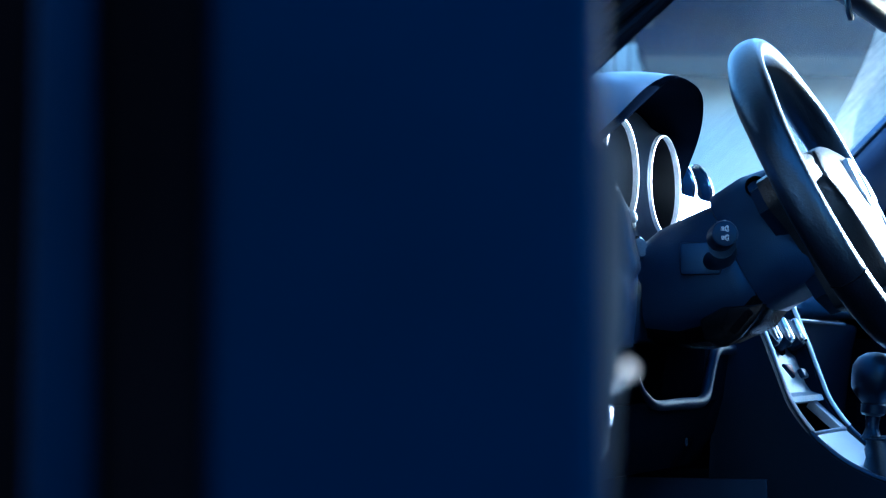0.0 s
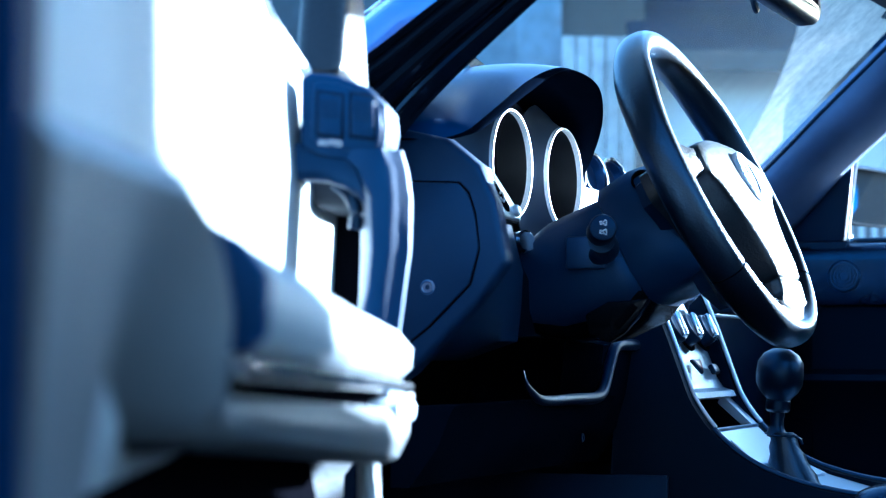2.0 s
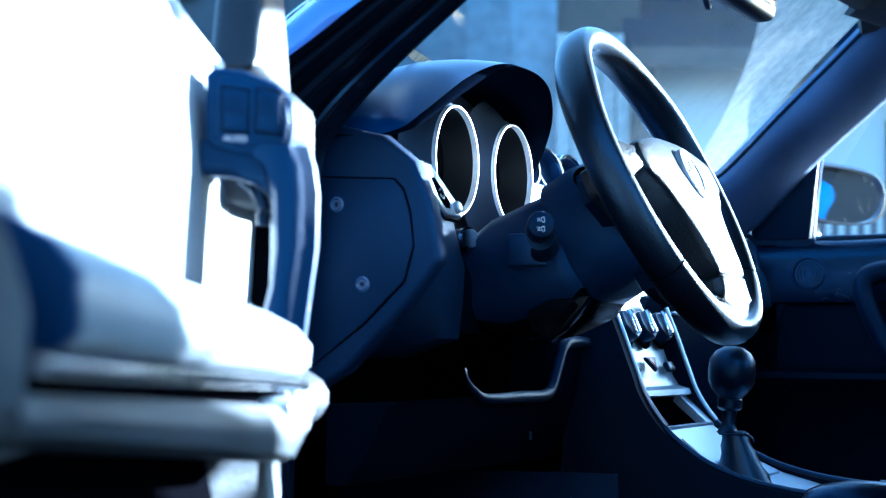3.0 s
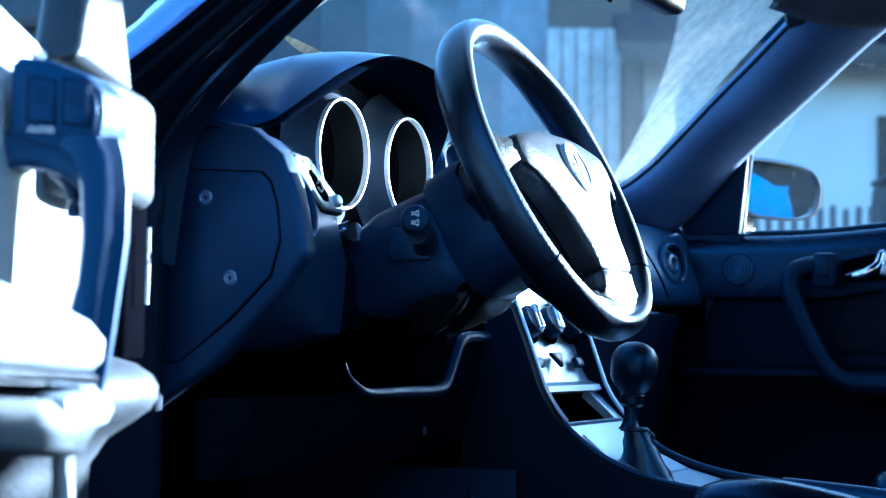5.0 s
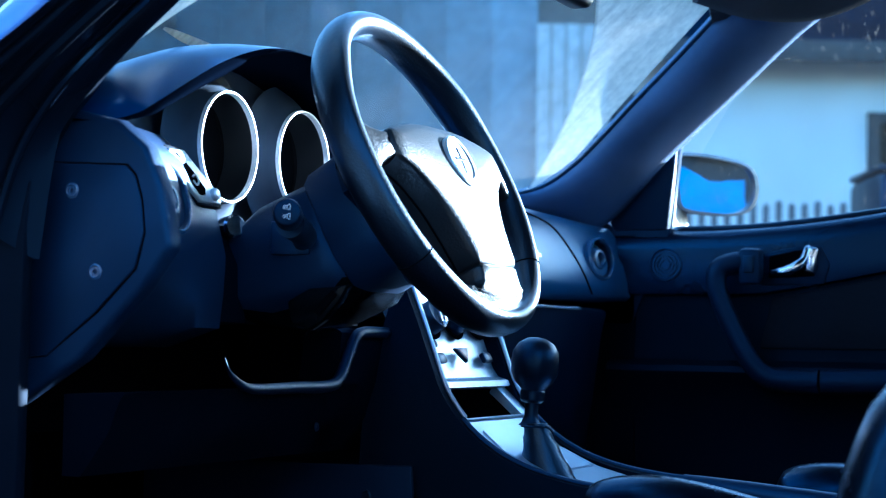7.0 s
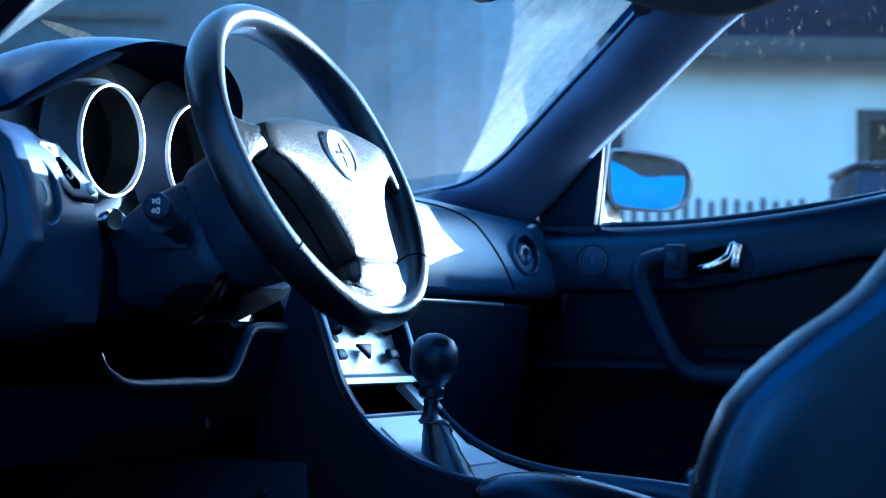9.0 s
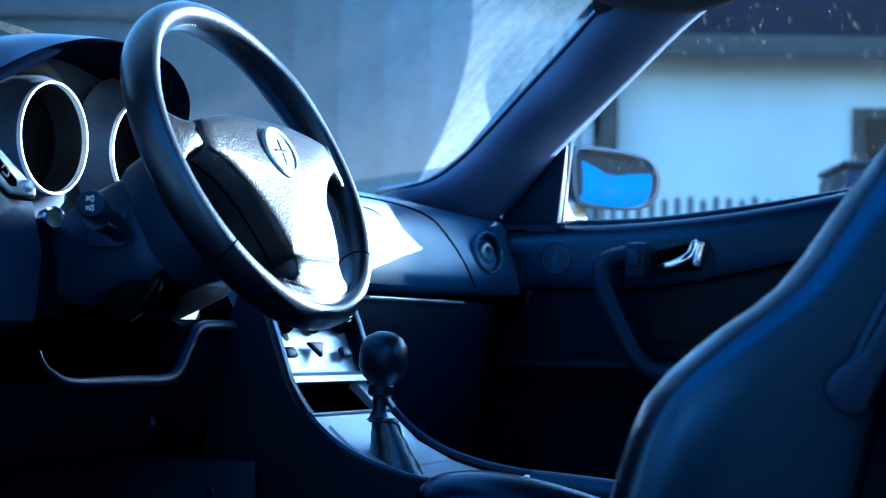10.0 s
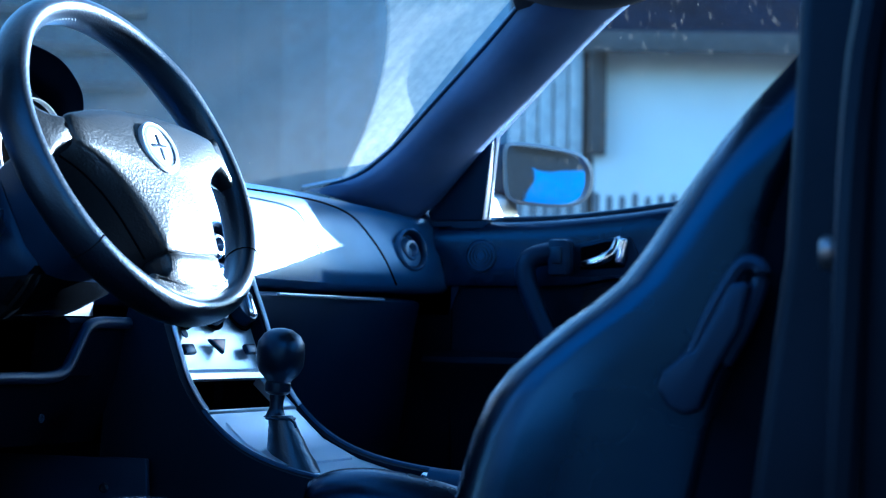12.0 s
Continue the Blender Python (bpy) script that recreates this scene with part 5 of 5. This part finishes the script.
# ---- open driver door; its own axes: u along it from the hinge, v inwards, z up ----
DU = Vector((0.32, -0.947, 0)).normalized()
DV = Vector((-DU.y, DU.x, 0))
HINGE = Vector((0.13, -0.87, 0))
ddoor = thing("door_2", HINGE + Vector((0, 0, 0.3)), "open driver door with grained trim and a pull handle", "car door", "car doors", "structure")


def D(u, v, z):
    return HINGE + DU * u + DV * v + Vector((0, 0, z))


def door_block(pts, u0, u1, r=0.0, shift=0.0, seg=2):
    """A section in (v, z) drawn out along the door; shift moves its far end in v."""
    return rounded(loft([[D(u0, v, z) for v, z in pts], [D(u1, v + shift, z) for v, z in pts]]), r, seg, 35)


def sill_z(u):
    return 0.80 + 0.03 * max(0, u - 0.2)


rs = []
for k in range(21):
    u = 0.02 + 1.05 * k / 20
    v = -0.056 + 0.112 * max(0, u - 0.3) ** 1.02
    t = sill_z(u)
    rs.append([D(u, a, z) for a, z in ((-0.115, 0.54), (v - 0.012, 0.545), (v - 0.002, 0.565), (v, 0.60), (v + 0.004, 0.70), (v - 0.002, t - 0.03), (v - 0.012, t), (-0.115, t))])
part("upper_trim", loft(rs), TRIMSKIN, ddoor, "", 40)
rs = []
for k in range(13):
    u = 0.955 + 0.125 * k / 12
    e = 1 - math.sin(min(1.0, k / 7) * math.pi / 2)
    v = -0.056 + 0.112 * max(0, u - 0.3) ** 1.02 - 0.001 - 0.07 * e
    rs.append([D(u, a, z) for a, z in ((-0.115, 0.25), (v - 0.09, 0.25), (v - 0.055, 0.42), (v - 0.03, 0.50), (v - 0.014, 0.545), (v - 0.008, 0.566), (-0.115, 0.566))])
part("rear_trim", loft(rs), TRIMSKIN, ddoor, "smooth rear column of the door trim", 50)
# armrest with a notch at its rear and a recess below
rs = []
for k in range(15):
    u = 0.36 + 0.502 * k / 14
    v = 0.033 + 0.008 * k / 14
    top = 0.602 + 0.024 * (k / 14) ** 1.2
    low_ = 0.572 + 0.016 * k / 14
    rs.append([D(u, a, z) for a, z in ((-0.07, low_), (v - 0.006, low_), (v, low_ + 0.006), (v + 0.001, top - 0.012), (v - 0.008, top - 0.001), (v - 0.025, top + 0.008), (-0.05, top + 0.030), (-0.07, top + 0.03))])
# Dark cap added over the armrest end, with that face's shade in colour.
cap_rings = [[p + DU * d for p in rs[-1]] for d in (-0.006, 0.004)]
centre_ = sum(rs[-1], Vector()) / 8
part("armrest_end", rounded(loft([[centre_ + (p - centre_) * 1.03 for p in r_] for r_ in cap_rings]), 0.002, 2, 60), GRIPSKIN, ddoor, "armrest end darkened for its shade", 50)
part("armrest", rounded(loft(rs), 0.004, 2, 60), TRIMSKIN, ddoor, "padded armrest in grained trim", 50)
rs = []
for u in [0.30 + 0.04 * k for k in range(15)] + [0.888, 0.898, 0.902, 0.908, 0.918, 0.932, 0.950, 0.970, 0.990, 1.005, 1.02, 1.035, 1.05, 1.085]:
    e = max(0.0, 1 - max(0.0, u - 0.900) / 0.07) ** 3
    v = 0.034 + 0.004 * (u - 0.3) - 0.012 * max(0.0, (0.40 - u) / 0.10) ** 2 + 0.003 * (u > 0.9)
    tuck = 0.016 * max(0.0, (0.42 - u) / 0.12) ** 1.5
    top = 0.556 + 0.018 * min(1, max(0, u - 0.42) / 0.48) + (0.066 - 0.036 * e if u > 0.9 else 0)
    f_ = 0.515 + 0.072 * (u - 0.3) + 0.02 * max(0.0, (0.36 - u) / 0.06) - 0.30 * min(1.0, max(0.0, u - 0.98) / 0.07) ** 2
    lean = 0.045 * min(1.0, max(0.0, u - 0.89) / 0.07)
    rs.append([D(u, a, z) for a, z in ((-0.07, f_ + 0.002), (v - 0.03 - tuck - lean, f_), (v - 0.012 - tuck - lean, f_), (v - 0.003 - tuck - lean * 0.9, f_ + 0.004), (v - tuck * 0.8 - lean * 0.6, f_ + 0.012), (v - lean * 0.25, f_ * 0.5 + top * 0.5), (v, top - 0.008), (v - 0.006, top), (-0.07, top + 0.004))])
part("lower_trim", loft(rs), LOWSKIN, ddoor, "", 40)
# Pocket, recess and groove have their shade put in as black.
part("pocket", door_block([(-0.11, 0.25), (-0.01, 0.25), (-0.02, 0.50), (-0.03, 0.545), (-0.11, 0.545)], 0.39, 1.06), BLACK, ddoor, "door pocket blackened for its shade")
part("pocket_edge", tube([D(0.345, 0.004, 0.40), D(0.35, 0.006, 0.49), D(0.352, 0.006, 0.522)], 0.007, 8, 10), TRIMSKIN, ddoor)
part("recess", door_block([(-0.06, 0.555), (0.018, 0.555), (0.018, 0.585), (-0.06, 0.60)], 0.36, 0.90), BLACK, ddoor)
part("rear_groove", door_block([(-0.05, 0.558), (0.014, 0.558), (0.014, 0.625), (-0.02, 0.640), (-0.05, 0.640)], 0.84, 0.912, 0.003), BLACK, ddoor, "groove behind the armrest blackened for its shade")
part("strip", tube([D(0.385, 0.034, 0.5665), D(0.55, 0.037, 0.572), D(0.75, 0.039, 0.578), D(0.895, 0.0405, 0.583)], 0.0035, 8, 16), CHROME, ddoor, "bright strip under the armrest")
part("release", rounded(loft([[D(u, v, z) for v, z in ((0.012, 0.546), (0.036, 0.546), (0.037, 0.558), (0.012, 0.561))] for u in (0.365, 0.44)]), 0.003, 2, 40), SILVER, ddoor, "bright release tab")
# front block with its speaker corner
part("front_block", rounded(loft([[D(u, v - 0.014, z) for u, v in ((0.05, -0.07), (0.055, -0.013), (0.075, -0.002), (0.10, 0.002), (0.17, 0.004), (0.22, -0.008), (0.24, -0.07))] for z in (0.69, 0.72, 0.76, 0.775)]), 0.012, 3, 40), BLOCKSKIN, ddoor, "", 50)
part("lower_block", loft([[D(u, v - d, z) for u, v in ((0.03, -0.07), (0.04, -0.034), (0.08, -0.010), (0.14, 0.008), (0.185, 0.015), (0.215, 0.014), (0.26, 0.006), (0.34, 0.008), (0.37, -0.07))] for z, d in ((0.30, 0.055), (0.50, 0.05), (0.52, 0.036), (0.533, 0.016), (0.541, 0.005), (0.549, 0.0), (0.558, 0.0), (0.566, 0.005), (0.573, 0.016), (0.579, 0.036), (0.582, 0.06))]), BLOCKSKIN, ddoor, "", 80)
# Black block paints the shaded hollow below the front block.
part("mid_block", rounded(loft([[D(u, v - 0.014, z) for u, v in ((0.04, -0.07), (0.05, -0.012), (0.11, -0.012), (0.13, -0.07))] for z in (0.575, 0.70)]), 0.006, 2, 40), BLACK, ddoor)
part("edge_bead", tube([D(0.082, -0.0175, 0.618), D(0.082, -0.0170, 0.645), D(0.082, -0.0170, 0.676)], 0.0014, 6, 8), RINGS, ddoor, "thin bright bead")
# pull handle and switch pod
rs = []
for z, nl, nr in ((0.545, -0.034, -0.006), (0.560, -0.030, 0.000), (0.575, -0.024, 0.0035), (0.596, -0.015, 0.0065), (0.628, -0.007, 0.0105), (0.655, -0.0045, 0.0140), (0.690, -0.006, 0.0145), (0.708, -0.014, 0.012), (0.722, -0.03, 0.008)):
    rs.append([D(0.236, -0.016 + nl * 0.3, z), D(0.292, nl + 0.0, z), D(0.2985, nl + 0.004, z), D(0.298, (nl + nr) / 2, z), D(0.293, nr - 0.003, z), D(0.2885, nr, z), D(0.2870, nr + 0.0015, z), D(0.2805, nr + 0.0078, z), D(0.275, nr + 0.0086, z), D(0.262, nr + 0.0045, z), D(0.250, nr - 0.002, z), D(0.238, nr - 0.014, z)])
part("pull_handle", loft(rs), GRIPSKIN, ddoor, "", 32)


def P(v, out, z):
    """A point on the switch pod's slanting face."""
    return D(0.300 - 0.46 * (v + 0.02) + out, v, z)


pod = part("switch_pod", rounded(loft([[P(v, o, z) for v, z in ((-0.047, 0.721), (-0.030, 0.7145), (0.000, 0.713), (0.006, 0.721), (0.0085, 0.738), (0.007, 0.752), (-0.004, 0.763), (-0.025, 0.7705), (-0.042, 0.771), (-0.047, 0.766))] for o in (-0.06, 0.0)]), 0.004, 3, 50), GRIPSKIN, ddoor)
part("pod_face", rounded(loft([[P(v, o, z) for v, z in ((-0.040, 0.727), (-0.028, 0.7215), (-0.002, 0.7195), (0.003, 0.726), (0.0045, 0.738), (0.003, 0.749), (-0.006, 0.758), (-0.025, 0.7645), (-0.038, 0.765))] for o in (-0.001, 0.0016)]), 0.0012, 2, 50), GRIPSKIN, pod, "raised panel round the switches")
for v in (-0.0280, -0.0078):
    sw = part("window_switch", rounded(loft([[P(v + a, o, z) for a, z in ((-0.0070, 0.7305), (0.0070, 0.729), (0.0070, 0.7555), (-0.0070, 0.757))] for o in (0.001, 0.0029)]), 0.0009, 2, 35), GRIPSKIN, pod, "window switch with raised ribs")
    part("switch_well", rounded(loft([[P(v + a, o, z) for a, z in ((-0.0086, 0.7285), (0.0086, 0.727), (0.0086, 0.7575), (-0.0086, 0.759))] for o in (0.0012, 0.0019)]), 0.0004, 1, 35), SEALBLACK, pod, "dark gap round the switch")
    for i in range(5):
        part("rib", rounded(loft([[P(v + a, o, z) for a, z in ((-0.0055, 0.7525 - 0.0028 * i), (0.0055, 0.752 - 0.0028 * i), (0.0055, 0.7532 - 0.0028 * i), (-0.0055, 0.7537 - 0.0028 * i))] for o in (0.0027, 0.0036)]), 0.0002, 1, 35), MATT, sw)
txt = bpy.data.curves.new("auto_text", "FONT")
txt.body, txt.size, txt.extrude, txt.align_x = "AUTO", 0.0058, 0.0002, "CENTER"
tob = new("auto_text", txt)
bpy.context.view_layer.update()
tme = bpy.data.meshes.new_from_object(tob.evaluated_get(bpy.context.evaluated_depsgraph_get()))
bpy.data.objects.remove(tob)
tbm = bmesh.new()
tbm.from_mesh(tme)
ax = (P(0.01, 0, 0) - P(0, 0, 0)).normalized()
az = ax.cross(Vector((0, 0, 1)))
face_m = Matrix.Translation(P(-0.028, 0.0019, 0.7225)) @ Matrix(((ax.x, 0, az.x, 0), (ax.y, 0, az.y, 0), (0, 1, 0, 0), (0, 0, 0, 1)))
rs = []
for v, low_ in ((-0.050, 0.700), (-0.040, 0.7005), (-0.030, 0.6995), (-0.020, 0.696), (-0.012, 0.690), (-0.005, 0.682), (0.002, 0.672)):
    front_ = 0.297 - 0.40 * (v + 0.02)
    rs.append([D(u, v, z) for u, z in ((0.245, 0.724), (front_, 0.724), (front_, 0.714), (front_ - 0.002, low_ + 0.008), (front_ - 0.007, low_ + 0.001), (front_ - 0.014, low_), (0.245, low_ + 0.004))])
part("handle_bridge", loft(rs), GRIPSKIN, ddoor, "smooth arch between the handle and the door", 50)
part("auto_letters", moved(tbm, face_m), PRINT, pod, "pale printed word AUTO")
part("latch_lever", tube([D(0.272, -0.030, 0.702), D(0.273, -0.020, 0.694), D(0.275, -0.0145, 0.682), D(0.275, -0.015, 0.670)], 0.005, 10, 14), RUBBER, ddoor)
# rear edge of the door, its seal, and the window corner
part("door_edge", rounded(loft([[D(u, v, z) for v, z in ((-0.056, 0.25), (0.030, 0.25), (0.034, 0.55), (0.034, 0.70), (0.028, 0.82), (-0.056, 0.84))] for u in (1.07, 1.095)]), 0.006, 3, 35), PAINT, ddoor, "dark blue painted door edge")
part("edge_return", door_block([(-0.114, 0.24), (-0.057, 0.24), (-0.057, 0.835), (-0.114, 0.835)], 1.06, 1.082, 0.004), BLACK, ddoor, "black inner fold of the door edge")
part("edge_seal", tube([D(1.09, -0.066, 0.3), D(1.09, -0.066, 0.6), D(1.09, -0.068, 0.84)], 0.011, 10, 12), BLACK, ddoor)
part("outer_skin", rounded(loft([[D(u, v, z) for v, z in ((-0.13, 0.22), (-0.115, 0.22), (-0.082, 0.55), (-0.085, 0.80), (-0.098, 0.80), (-0.10, 0.55))] for u in (-0.02, 1.085)]), 0.004, 2, 35), PAINT, ddoor)
part("sail_panel", rounded(loft([[D(u, v, z) for u, z in ((0.06, 0.775), (0.21, 0.785), (0.20, 0.80), (0.155, 0.93), (0.12, 0.90))] for v in (-0.072, -0.035)]), 0.01, 3, 35), PADSKIN, ddoor, "grained corner panel before the window")
part("window_channel", tube([D(0.21, -0.062, 0.787), D(0.24, -0.066, 0.795), D(0.30, -0.072, 0.812), D(0.4, -0.07, 0.84)], 0.005, 8, 12), RINGS, ddoor, "bright window channel")

# ---- rear view mirror ----
rvm = thing("rear_view_mirror", (0.215, -0.02, 1.03), "black rear view mirror under the header", "rear view mirror")
RV = Matrix.Translation((0.21, -0.02, 1.052)) @ pose(0, 0, 0, -7, 0, -12)
part("shell", moved(rounded(loft([[Vector((x, y, z)) for y, z in ((-0.11, -0.026), (0.115, -0.026), (0.125, 0.0), (0.105, 0.03), (-0.105, 0.03), (-0.12, 0.0))] for x in (-0.018, 0.016)]), 0.009, 3, 35), RV), RUBBER, rvm)
part("tab", tube([(0.212, -0.116, 1.034), (0.213, -0.113, 1.010), (0.214, -0.106, 1.001), (0.213, -0.100, 1.004)], 0.004, 8, 12), RUBBER, rvm)
part("mirror_glass", moved(block((0.002, 0.205, 0.03), (0.0175, 0, 0.009), 0.0008), RV), MIRROR, rvm)
part("stem", tube([(0.195, 0, 1.05), (0.18, 0, 1.08), (0.175, 0, 1.13)], 0.008, 10, 8), RUBBER, rvm)
